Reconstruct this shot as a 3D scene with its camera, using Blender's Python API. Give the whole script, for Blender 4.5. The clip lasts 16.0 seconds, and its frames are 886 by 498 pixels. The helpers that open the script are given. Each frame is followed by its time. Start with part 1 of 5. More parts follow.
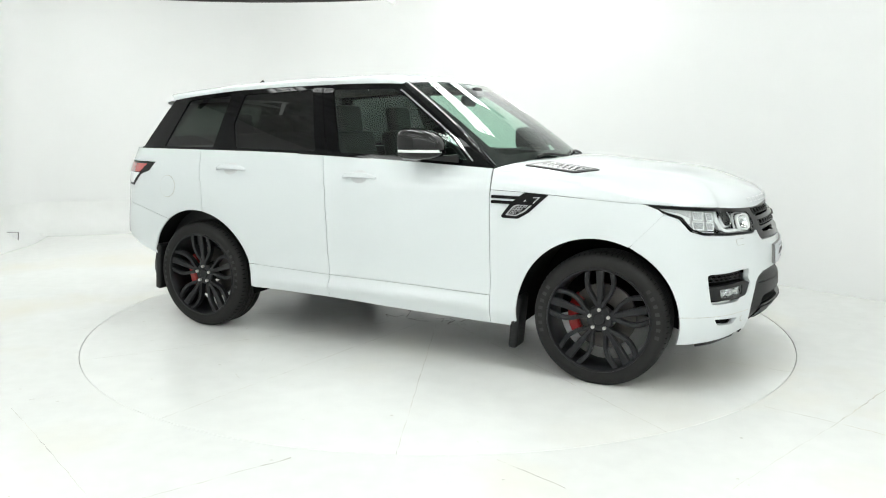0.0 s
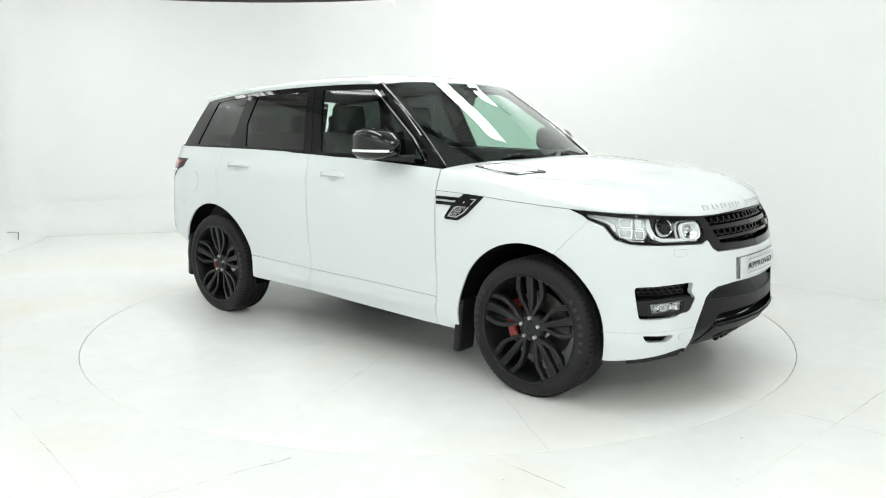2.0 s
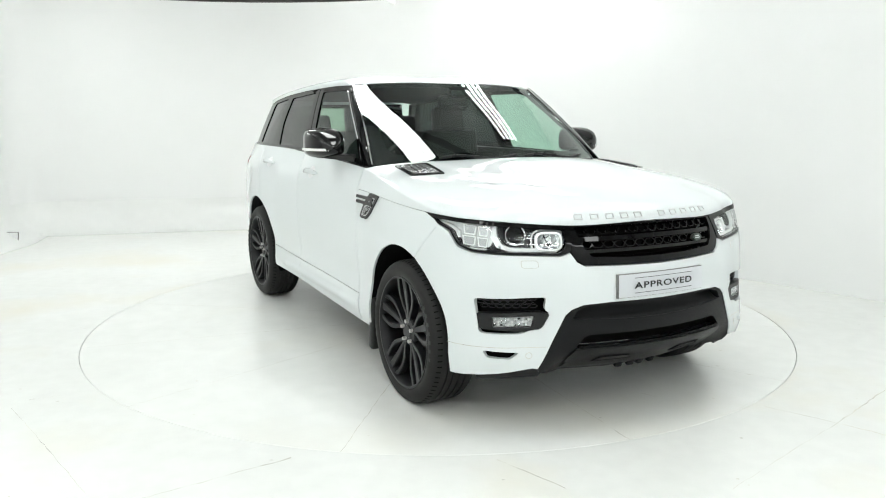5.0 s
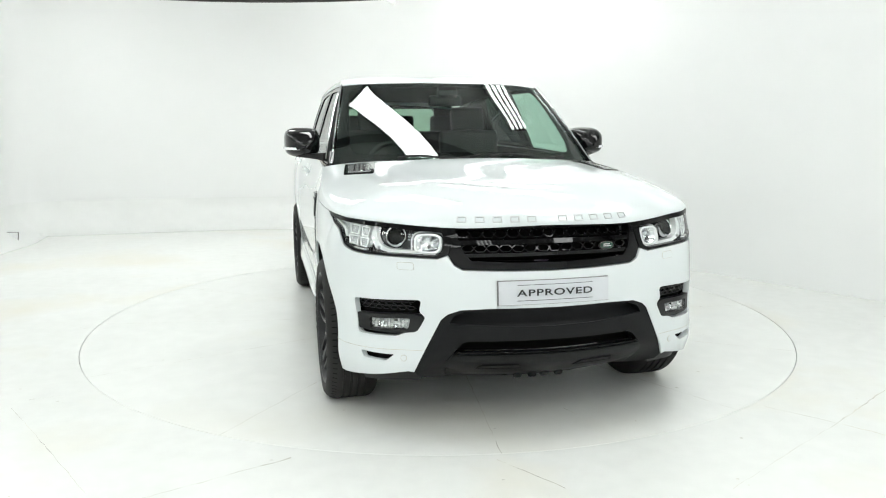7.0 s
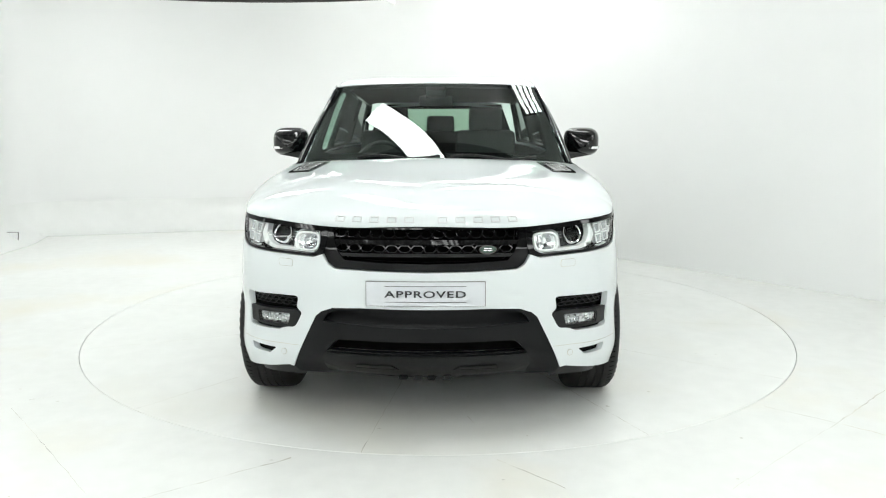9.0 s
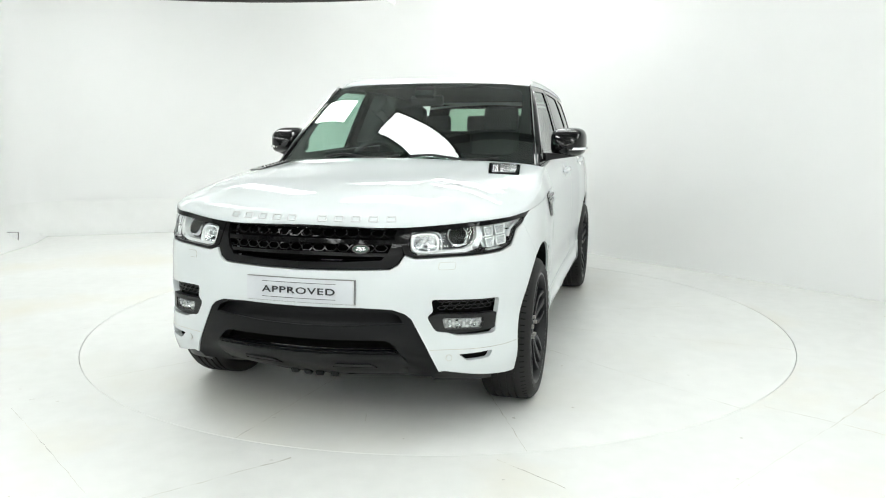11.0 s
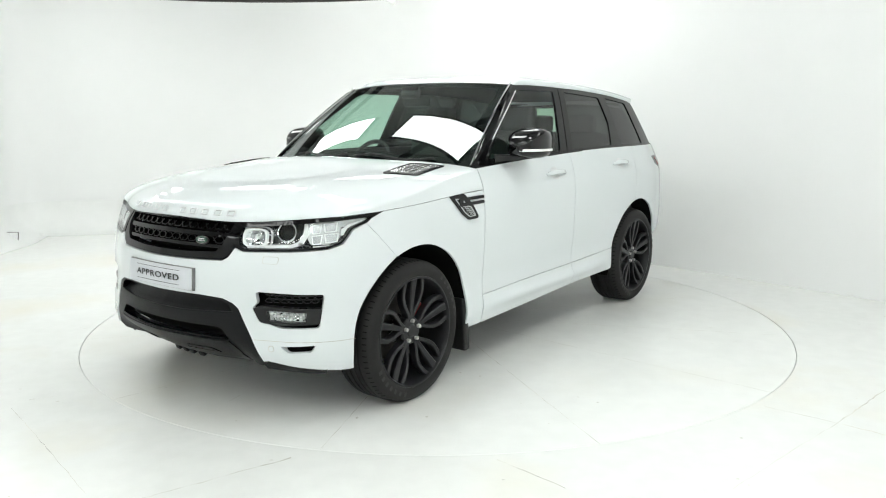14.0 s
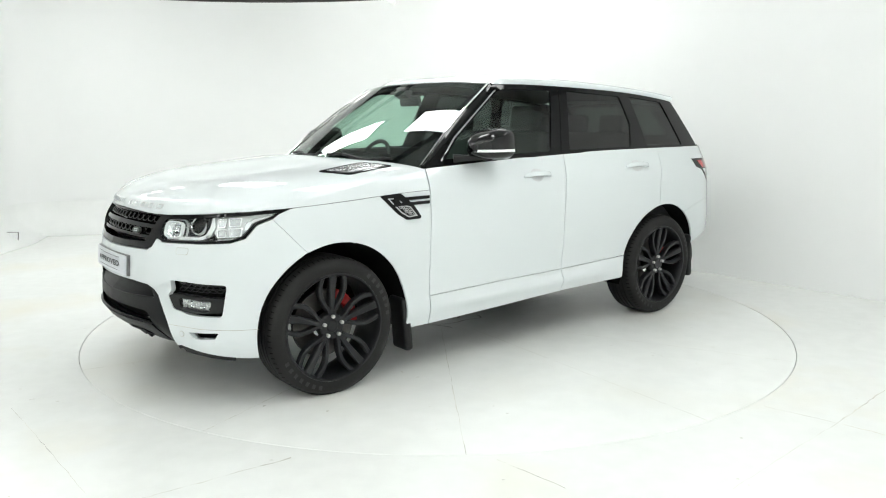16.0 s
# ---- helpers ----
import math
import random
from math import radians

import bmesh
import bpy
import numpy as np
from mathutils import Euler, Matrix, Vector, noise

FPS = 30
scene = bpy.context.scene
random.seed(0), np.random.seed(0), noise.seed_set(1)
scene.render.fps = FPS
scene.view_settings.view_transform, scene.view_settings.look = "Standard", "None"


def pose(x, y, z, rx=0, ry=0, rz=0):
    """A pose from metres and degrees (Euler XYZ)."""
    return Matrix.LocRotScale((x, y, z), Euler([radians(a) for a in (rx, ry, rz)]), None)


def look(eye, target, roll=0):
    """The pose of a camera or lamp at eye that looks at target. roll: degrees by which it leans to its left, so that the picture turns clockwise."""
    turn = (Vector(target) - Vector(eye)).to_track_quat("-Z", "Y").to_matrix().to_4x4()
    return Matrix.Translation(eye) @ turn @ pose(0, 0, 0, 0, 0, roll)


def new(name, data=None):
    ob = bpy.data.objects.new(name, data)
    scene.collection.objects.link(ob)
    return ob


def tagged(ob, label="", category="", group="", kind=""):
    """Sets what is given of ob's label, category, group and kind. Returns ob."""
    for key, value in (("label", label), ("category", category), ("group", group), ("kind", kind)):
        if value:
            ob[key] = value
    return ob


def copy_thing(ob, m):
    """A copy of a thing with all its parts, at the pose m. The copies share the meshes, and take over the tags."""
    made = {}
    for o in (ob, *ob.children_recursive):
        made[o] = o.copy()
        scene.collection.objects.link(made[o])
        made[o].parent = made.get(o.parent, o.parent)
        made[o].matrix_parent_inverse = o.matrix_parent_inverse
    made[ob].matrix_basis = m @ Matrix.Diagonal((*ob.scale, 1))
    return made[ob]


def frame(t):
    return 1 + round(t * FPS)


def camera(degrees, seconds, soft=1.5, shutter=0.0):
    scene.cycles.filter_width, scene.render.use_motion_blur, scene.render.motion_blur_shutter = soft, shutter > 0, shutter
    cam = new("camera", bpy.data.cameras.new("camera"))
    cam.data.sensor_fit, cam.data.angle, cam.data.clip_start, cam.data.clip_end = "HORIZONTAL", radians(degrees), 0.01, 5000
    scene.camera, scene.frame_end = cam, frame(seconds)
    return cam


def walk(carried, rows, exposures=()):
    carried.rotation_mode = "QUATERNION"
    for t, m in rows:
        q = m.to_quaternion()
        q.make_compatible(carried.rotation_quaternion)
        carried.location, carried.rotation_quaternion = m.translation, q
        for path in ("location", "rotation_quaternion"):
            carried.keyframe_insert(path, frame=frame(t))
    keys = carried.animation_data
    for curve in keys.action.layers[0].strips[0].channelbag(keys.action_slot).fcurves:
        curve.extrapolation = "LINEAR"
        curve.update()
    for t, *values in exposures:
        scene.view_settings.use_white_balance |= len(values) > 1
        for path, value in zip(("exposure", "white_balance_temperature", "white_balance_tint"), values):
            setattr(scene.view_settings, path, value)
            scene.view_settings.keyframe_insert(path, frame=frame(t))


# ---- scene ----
from mathutils.geometry import delaunay_2d_cdt

cam = camera(60.0, 16.0, soft=1.1)
EYE = (0.0, -5.771, 1.487)
STAND = look(EYE, (EYE[0] + 0.005691, EYE[1] + 0.986538, EYE[2] - 0.163431))
walk(cam, [(0.0, STAND), (16.0, STAND)], exposures=[(0.0, 0.0, 6500, 10), (16.0, 0.0, 6500, 10)])


def turn_at(t):
    """The turntable's angle in degrees: it turns evenly."""
    return -26.07 - 7.229 * t


# ---- light ----
world = bpy.data.worlds.new("world")
world.use_nodes = True
scene.world = world
world.node_tree.nodes["Background"].inputs[0].default_value = (0.9, 0.95, 1.0, 1)
world.node_tree.nodes["Background"].inputs[1].default_value = 0.05
PANEL_GLOW, TUBE_GLOW = 12.0, 9.4


# ---- materials ----
def material(name, color, rough=0.5, metal=0.0, coat=0.0, vary=0.06, grain=40.0, bump=0.0, wear=3.0, gloss=0.5, stain=None):
    """A surface with variation at two scales and a fine relief."""
    m = bpy.data.materials.new(name)
    m.use_nodes = True
    t = m.node_tree
    b = t.nodes["Principled BSDF"]
    b.inputs["Roughness"].default_value, b.inputs["Metallic"].default_value = rough, metal
    b.inputs["Coat Weight"].default_value, b.inputs["Coat Roughness"].default_value = coat, 0.03
    at = t.nodes.new("ShaderNodeTexCoord")
    big, fine = t.nodes.new("ShaderNodeTexNoise"), t.nodes.new("ShaderNodeTexNoise")
    big.inputs["Scale"].default_value, fine.inputs["Scale"].default_value = wear, grain
    fine.inputs["Detail"].default_value = 6
    both = t.nodes.new("ShaderNodeMath")
    both.operation = "ADD"
    ramp = t.nodes.new("ShaderNodeMapRange")
    ramp.inputs[1].default_value, ramp.inputs[2].default_value = 0.6, 1.4
    ramp.inputs[3].default_value, ramp.inputs[4].default_value = 1 - vary, 1 + vary
    tint = t.nodes.new("ShaderNodeVectorMath")
    tint.operation = "SCALE"
    tint.inputs[0].default_value = color[:3]
    for n in (big, fine):
        t.links.new(at.outputs["Object"], n.inputs["Vector"])
    t.links.new(big.outputs[0], both.inputs[0])
    t.links.new(fine.outputs[0], both.inputs[1])
    t.links.new(both.outputs[0], ramp.inputs[0])
    t.links.new(ramp.outputs[0], tint.inputs["Scale"])
    end = tint.outputs[0]
    if stain:
        patch, cut, mix = t.nodes.new("ShaderNodeTexNoise"), t.nodes.new("ShaderNodeMapRange"), t.nodes.new("ShaderNodeMix")
        patch.inputs["Scale"].default_value, patch.inputs["Detail"].default_value = 0.7, 5
        cut.inputs[1].default_value, cut.inputs[2].default_value = 0.52, 0.72
        mix.data_type = "RGBA"
        mix.inputs["B"].default_value = (*stain, 1)
        t.links.new(at.outputs["Object"], patch.inputs["Vector"])
        t.links.new(patch.outputs[0], cut.inputs[0])
        t.links.new(cut.outputs[0], mix.inputs["Factor"])
        t.links.new(end, mix.inputs["A"])
        end = mix.outputs["Result"]
    t.links.new(end, b.inputs["Base Color"])
    b.inputs["Specular IOR Level"].default_value = gloss
    if bump:
        relief = t.nodes.new("ShaderNodeBump")
        relief.inputs["Strength"].default_value, relief.inputs["Distance"].default_value = 1.0, bump
        t.links.new(fine.outputs[0], relief.inputs["Height"])
        t.links.new(relief.outputs[0], b.inputs["Normal"])
    return m


def glass(name, tint, gloss=1.5):
    """A thin pane: tinted see-through with a mirror sheen that grows towards grazing."""
    m = bpy.data.materials.new(name)
    m.use_nodes = True
    t = m.node_tree
    t.nodes.remove(t.nodes["Principled BSDF"])
    clear, shine, mix, edge = (t.nodes.new(k) for k in ("ShaderNodeBsdfTransparent", "ShaderNodeBsdfGlossy", "ShaderNodeMixShader", "ShaderNodeLayerWeight"))
    clear.inputs[0].default_value = (*tint, 1)
    shine.inputs["Roughness"].default_value = 0.0
    edge.inputs[0].default_value = 0.5
    power, spread = t.nodes.new("ShaderNodeMath"), t.nodes.new("ShaderNodeMapRange")
    power.operation = "POWER"
    power.inputs[1].default_value = 5.0
    spread.inputs[3].default_value, spread.inputs[4].default_value = 1.5 * ((gloss - 1) / (gloss + 1))**2, 1.0
    t.links.new(edge.outputs["Facing"], power.inputs[0])
    t.links.new(power.outputs[0], spread.inputs[0])
    t.links.new(spread.outputs[0], mix.inputs[0])
    t.links.new(clear.outputs[0], mix.inputs[1])
    t.links.new(shine.outputs[0], mix.inputs[2])
    t.links.new(mix.outputs[0], t.nodes["Material Output"].inputs["Surface"])
    return m


def glow(name, color, strength):
    m = bpy.data.materials.new(name)
    m.use_nodes = True
    b = m.node_tree.nodes["Principled BSDF"]
    b.inputs["Base Color"].default_value = (0.8, 0.8, 0.8, 1)
    b.inputs["Emission Color"].default_value = (*color, 1)
    b.inputs["Emission Strength"].default_value = strength
    return m


PAINT = material("white_car_paint", (0.70, 0.738, 0.748), 0.5, coat=1.0, vary=0.012, grain=300, wear=1.5, gloss=0.0)
GLOSS = material("gloss_black", (0.003, 0.003, 0.0034), 0.04, vary=0.1, gloss=0.22)
DEEPGLOSS = material("deep_gloss_black", (0.003, 0.003, 0.0034), 0.03, vary=0.1, gloss=0.5)
SATIN = material("black_plastic", (0.007, 0.0073, 0.0076), 0.42, vary=0.2, grain=400, bump=0.0003, gloss=0.35)
GREYTRIM = material("dark_grey_plastic", (0.0052, 0.0056, 0.0062), 0.42, vary=0.15, grain=400, bump=0.0003, gloss=0.2)
WHEELBLACK = material("matt_black_alloy", (0.0085, 0.009, 0.0105), 0.38, vary=0.15, grain=60, gloss=0.35)
RUBBER = material("tyre_rubber", (0.0075, 0.0073, 0.007), 0.65, vary=0.25, grain=90, bump=0.0004, gloss=0.35)
RUBBERMARK = material("tyre_marking", (0.022, 0.022, 0.022), 0.7)
LINER = material("arch_liner", (0.004, 0.004, 0.004), 0.95, gloss=0.1)
CHROME = material("chrome", (0.85, 0.86, 0.87), 0.08, metal=1.0, vary=0.02)
SILVER = material("satin_silver", (0.55, 0.56, 0.57), 0.25, metal=0.9, vary=0.04)
STEEL = material("brake_steel", (0.10, 0.095, 0.09), 0.4, metal=1.0, vary=0.15, grain=120)
RED = material("caliper_red", (0.35, 0.012, 0.012), 0.35, coat=0.3)
REDLENS = material("red_lamp_lens", (0.42, 0.03, 0.035), 0.15, coat=0.8)
AMBER = material("clear_lamp_lens", (0.88, 0.89, 0.89), 0.2, coat=0.8)
LETTER = material("bright_letter", (0.62, 0.63, 0.64), 0.3, metal=0.5)
BOLT = material("bolt_steel", (0.55, 0.54, 0.52), 0.35, metal=0.6)
PLATE = material("brushed_plate", (0.64, 0.66, 0.69), 0.35, metal=0.0, vary=0.03)
PLATERIM = material("plate_rim", (0.20, 0.20, 0.20), 0.35, vary=0.05)
INK = material("black_print", (0.02, 0.022, 0.026), 0.5)
BADGE = material("green_badge", (0.02, 0.05, 0.035), 0.25, coat=0.5)
LEATHER = material("dark_leather", (0.009, 0.0093, 0.010), 0.55, vary=0.2, grain=150, bump=0.0005)
DASH = material("dashboard_plastic", (0.035, 0.038, 0.041), 0.55, vary=0.15, grain=200)
LINING = material("headlining", (0.05, 0.052, 0.052), 0.9)
SCREEN = glass("windscreen_glass", (0.70, 0.87, 0.79), 1.75)
CLEAR = glass("front_door_glass", (0.60, 0.79, 0.69), 1.5)
PRIVACY = glass("privacy_glass", (0.055, 0.06, 0.06), 1.5)
LENS = glass("lamp_lens_glass", (0.93, 0.95, 0.95), 1.45)
LAMPDARK = material("lamp_housing", (0.03, 0.032, 0.035), 0.25, coat=0.4)
REFLECTOR = material("lamp_reflector", (0.78, 0.79, 0.80), 0.2, metal=0.4, vary=0.05)
LAMPGREY = material("lamp_grey_cell", (0.60, 0.61, 0.62), 0.2, metal=0.5, vary=0.1)


# ---- the body's form ----
def curve(xs, ys):
    """A smooth curve through a few stations."""
    xs, ys = np.array(xs, float), np.array(ys, float)
    m = np.gradient(ys, xs)

    def f(x):
        x = np.clip(np.asarray(x, float), xs[0], xs[-1])
        i = np.clip(np.searchsorted(xs, x) - 1, 0, len(xs) - 2)
        w = xs[i + 1] - xs[i]
        t = (x - xs[i]) / w
        return ((2 * t**3 - 3 * t**2 + 1) * ys[i] + (t**3 - 2 * t**2 + t) * w * m[i]
                + (3 * t**2 - 2 * t**3) * ys[i + 1] + (t**3 - t**2) * w * m[i + 1])
    return f


# plan outline of the left half, from the middle of the nose round to the middle of the tail
PLAN_X = (2.345, 2.335, 2.305, 2.25, 2.185, 2.11, 2.00, 1.85, 1.66, 1.40, 0.9, 0.0, -0.9, -1.5, -1.95, -2.22, -2.38, -2.45, -2.48, -2.485)
PLAN_Y = (0.0, 0.15, 0.33, 0.52, 0.68, 0.82, 0.905, 0.955, 0.986, 1.002, 0.985, 0.973, 0.975, 0.984, 0.945, 0.882, 0.77, 0.58, 0.30, 0.0)
_k = np.concatenate(([0], np.cumsum(np.hypot(np.diff(PLAN_X), np.diff(PLAN_Y)))))
_d = np.linspace(0, _k[-1], 4000)
_x, _y = curve(_k, PLAN_X)(_d), curve(_k, PLAN_Y)(_d)
_s = np.concatenate(([0], np.cumsum(np.hypot(np.diff(_x), np.diff(_y)))))
S_TAIL = _s[-1]
_nx, _ny = np.gradient(_y, _s), -np.gradient(_x, _s)
side_in = curve((0.2, 0.26, 0.35, 0.45, 0.52, 0.65, 0.85, 1.0, 1.08, 1.13, 1.18, 1.23, 1.3), (0.045, 0.03, 0.008, 0.012, 0.016, 0.006, 0.0, 0.006, 0.016, 0.032, 0.054, 0.078, 0.105))
nose_in = curve((0.2, 0.28, 0.36, 0.45, 0.6, 0.74, 0.82, 0.9, 0.97, 1.03, 1.1), (0.05, 0.012, -0.014, -0.01, 0.0, 0.008, 0.022, 0.045, 0.075, 0.115, 0.19))
tail_in = curve((0.2, 0.3, 0.5, 0.7, 0.85, 1.0, 1.2, 1.3), (0.14, 0.07, 0.0, 0.0, 0.04, 0.06, 0.09, 0.13))


def belt(s, z, out=0.0):
    """A point of the lower body: s is the way along the outline from the nose's middle (negative: right half), z the height."""
    s, z = np.broadcast_arrays(np.asarray(s, float), np.asarray(z, float))
    a = np.abs(s)
    x, y = np.interp(a, _s, _x), np.interp(a, _s, _y)
    nx, ny = np.interp(a, _s, _nx), np.interp(a, _s, _ny)
    n = np.hypot(nx, ny)
    nx, ny = nx / n, ny / n
    end = np.where(x > 0, nose_in(z), tail_in(z))
    flare = 0.026 * np.exp(-((x - 1.75) / 0.30)**2) * np.clip((0.98 - z) / 0.3, 0, 1) + 0.012 * np.exp(-((x - 2.0) / 0.15)**2) * np.clip((0.72 - z) / 0.22, 0, 1)
    inset = ny**2 * side_in(z) + nx**2 * end - out - flare
    beak = 0.022 * np.clip((1.05 - a) / 0.5, 0, 1) * np.clip((1.04 - z) / 0.12, 0, 1)
    return np.stack([x + beak - nx * inset, np.where(s < 0, -1, 1) * (y - ny * inset), z], -1)


def s_at(x):
    """The way along the outline at which the flank has this x."""
    return np.interp(-np.asarray(x, float), -_x, _s)


cabin_w = curve((-2.35, -2.2, -1.8, -1.0, 0.0, 0.78, 1.0), (0.745, 0.775, 0.825, 0.862, 0.872, 0.868, 0.845))
cabin_in = curve((1.1, 1.25, 1.45, 1.6, 1.70, 1.78), (-0.038, -0.006, 0.056, 0.108, 0.150, 0.20))


def cabin(x, z, out=0.0):
    """A point of the left side of the upper body."""
    x, z = np.broadcast_arrays(np.asarray(x, float), np.asarray(z, float))
    return np.stack([x, cabin_w(x) - cabin_in(z) + out, z], -1)


def belt_at(s, z, out=0.0):
    """The frame of the body's surface: first axis along the outline, second upwards along it, third outwards."""
    p = belt(s, z, out)
    e1 = Vector(belt(s + 0.004, z) - belt(s - 0.004, z)).normalized()
    up = Vector(belt(s, z + 0.004) - belt(s, z - 0.004)).normalized()
    e3 = e1.cross(up).normalized()
    e2 = e3.cross(e1)
    m = Matrix((e1, e2, e3)).transposed().to_4x4()
    m.translation = Vector(p)
    return m


# ---- mesh helpers ----
def part(name, bm, mat, parent=None, label="", smooth=40):
    """One bmesh as one mesh object, under its thing or part."""
    me = bpy.data.meshes.new(name)
    bm.normal_update()
    bm.to_mesh(me)
    bm.free()
    return link(name, me, mat, parent, label, smooth)


def link(name, me, mat, parent=None, label="", smooth=40):
    me.materials.append(mat)
    if smooth:
        me.polygons.foreach_set("use_smooth", [True] * len(me.polygons))
        me.set_sharp_from_angle(angle=radians(smooth))
    ob = new(name, me)
    if parent is not None:
        ob.parent = parent
    return tagged(ob, label=label)


def grid_part(name, rows, mat, parent=None, label="", closed=False, smooth=40, depth=0.0, loop=False):
    """A sheet of rows of points; closed joins each row's ends, loop the last row with the first, depth gives it thickness."""
    rows = np.asarray(rows, float)
    n, k = rows.shape[:2]
    v = [tuple(p) for p in rows.reshape(-1, 3)]
    f = []
    for i in range(n if loop else n - 1):
        for j in range(k if closed else k - 1):
            f.append((i * k + j, i * k + (j + 1) % k, (i + 1) % n * k + (j + 1) % k, (i + 1) % n * k + j))
    me = bpy.data.meshes.new(name)
    me.from_pydata(v, [], f)
    bm = bmesh.new()
    bm.from_mesh(me)
    bpy.data.meshes.remove(me)
    bmesh.ops.recalc_face_normals(bm, faces=bm.faces)
    if depth:
        bmesh.ops.solidify(bm, geom=bm.faces[:], thickness=depth)
    return part(name, bm, mat, parent, label, smooth)


def box(bm, size, m=Matrix(), bevel=0.0, segments=2):
    r = bmesh.ops.create_cube(bm, size=1, matrix=m @ Matrix.Diagonal((*size, 1)))
    if bevel:
        edges = list({e for v in r["verts"] for e in v.link_edges})
        bmesh.ops.bevel(bm, geom=edges, offset=bevel, segments=segments, affect="EDGES", profile=0.6)
    return bm


def cyl(bm, r, h, m=Matrix(), n=24, r2=None):
    bmesh.ops.create_cone(bm, cap_ends=True, segments=n, radius1=r, radius2=r if r2 is None else r2, depth=h, matrix=m)
    return bm


def lathe(bm, profile, m=Matrix(), n=64, ring=True):
    """A profile of (radius, height) turned about the third axis."""
    vs = [[bm.verts.new(m @ Vector((r * math.cos(a), r * math.sin(a), h))) for r, h in profile]
          for a in (2 * math.pi * i / n for i in range(n))]
    k = len(profile)
    for i in range(n):
        for j in range(k if ring else k - 1):
            bm.faces.new((vs[i][j], vs[(i + 1) % n][j], vs[(i + 1) % n][(j + 1) % k], vs[i][(j + 1) % k]))
    bmesh.ops.recalc_face_normals(bm, faces=bm.faces)
    return bm


def sweep(bm, path, width, height, m=Matrix(), bev=0.25):
    """A bar along a path in the first two axes; width across, height along the third, each a number or one a point."""
    path = [Vector(p) for p in path]
    n = len(path)
    w = width if hasattr(width, "__len__") else [width] * n
    h = height if hasattr(height, "__len__") else [height] * n
    rings = []
    for i, p in enumerate(path):
        d = (path[min(i + 1, n - 1)] - path[max(i - 1, 0)])
        d.z = 0
        d.normalize()
        c = Vector((-d.y, d.x, 0))
        a, b = w[i] / 2, h[i] / 2
        o = min(a, b) * bev
        rings.append([bm.verts.new(m @ (p + c * x + Vector((0, 0, z)))) for x, z in
                      ((-a, -b), (a, -b), (a, b - o), (a - o, b), (-a + o, b), (-a, b - o))])
    for i in range(n - 1):
        for j in range(6):
            bm.faces.new((rings[i][j], rings[i][(j + 1) % 6], rings[i + 1][(j + 1) % 6], rings[i + 1][j]))
    bm.faces.new(rings[0])
    bm.faces.new(rings[-1][::-1])
    bmesh.ops.recalc_face_normals(bm, faces=bm.faces)
    return bm


def round_poly(pts, r=0.02, n=4):
    """A polygon with its corners rounded."""
    pts = [np.array(p, float) for p in pts]
    out = []
    for i, p in enumerate(pts):
        a, b = pts[i - 1] - p, pts[(i + 1) % len(pts)] - p
        la, lb = np.hypot(*a), np.hypot(*b)
        k = min(r, la * 0.45, lb * 0.45)
        p0, p1 = p + a / la * k, p + b / lb * k
        for t in np.linspace(0, 1, n):
            out.append((1 - t)**2 * p0 + 2 * t * (1 - t) * p + t * t * p1)
    return np.array(out)


def dense(poly, step):
    poly = np.asarray(poly, float)
    out = []
    for i in range(len(poly)):
        a, b = poly[i], poly[(i + 1) % len(poly)]
        k = max(1, int(math.ceil(np.hypot(*(b - a)) / step)))
        out += [a + (b - a) * j / k for j in range(k)]
    return np.array(out)


def inside(poly, p):
    x, y = p[:, 0], p[:, 1]
    hit = np.zeros(len(p), bool)
    for i in range(len(poly)):
        (x0, y0), (x1, y1) = poly[i - 1], poly[i]
        if y0 != y1:
            hit ^= ((y0 > y) != (y1 > y)) & (x < (x1 - x0) * (y - y0) / (y1 - y0) + x0)
    return hit


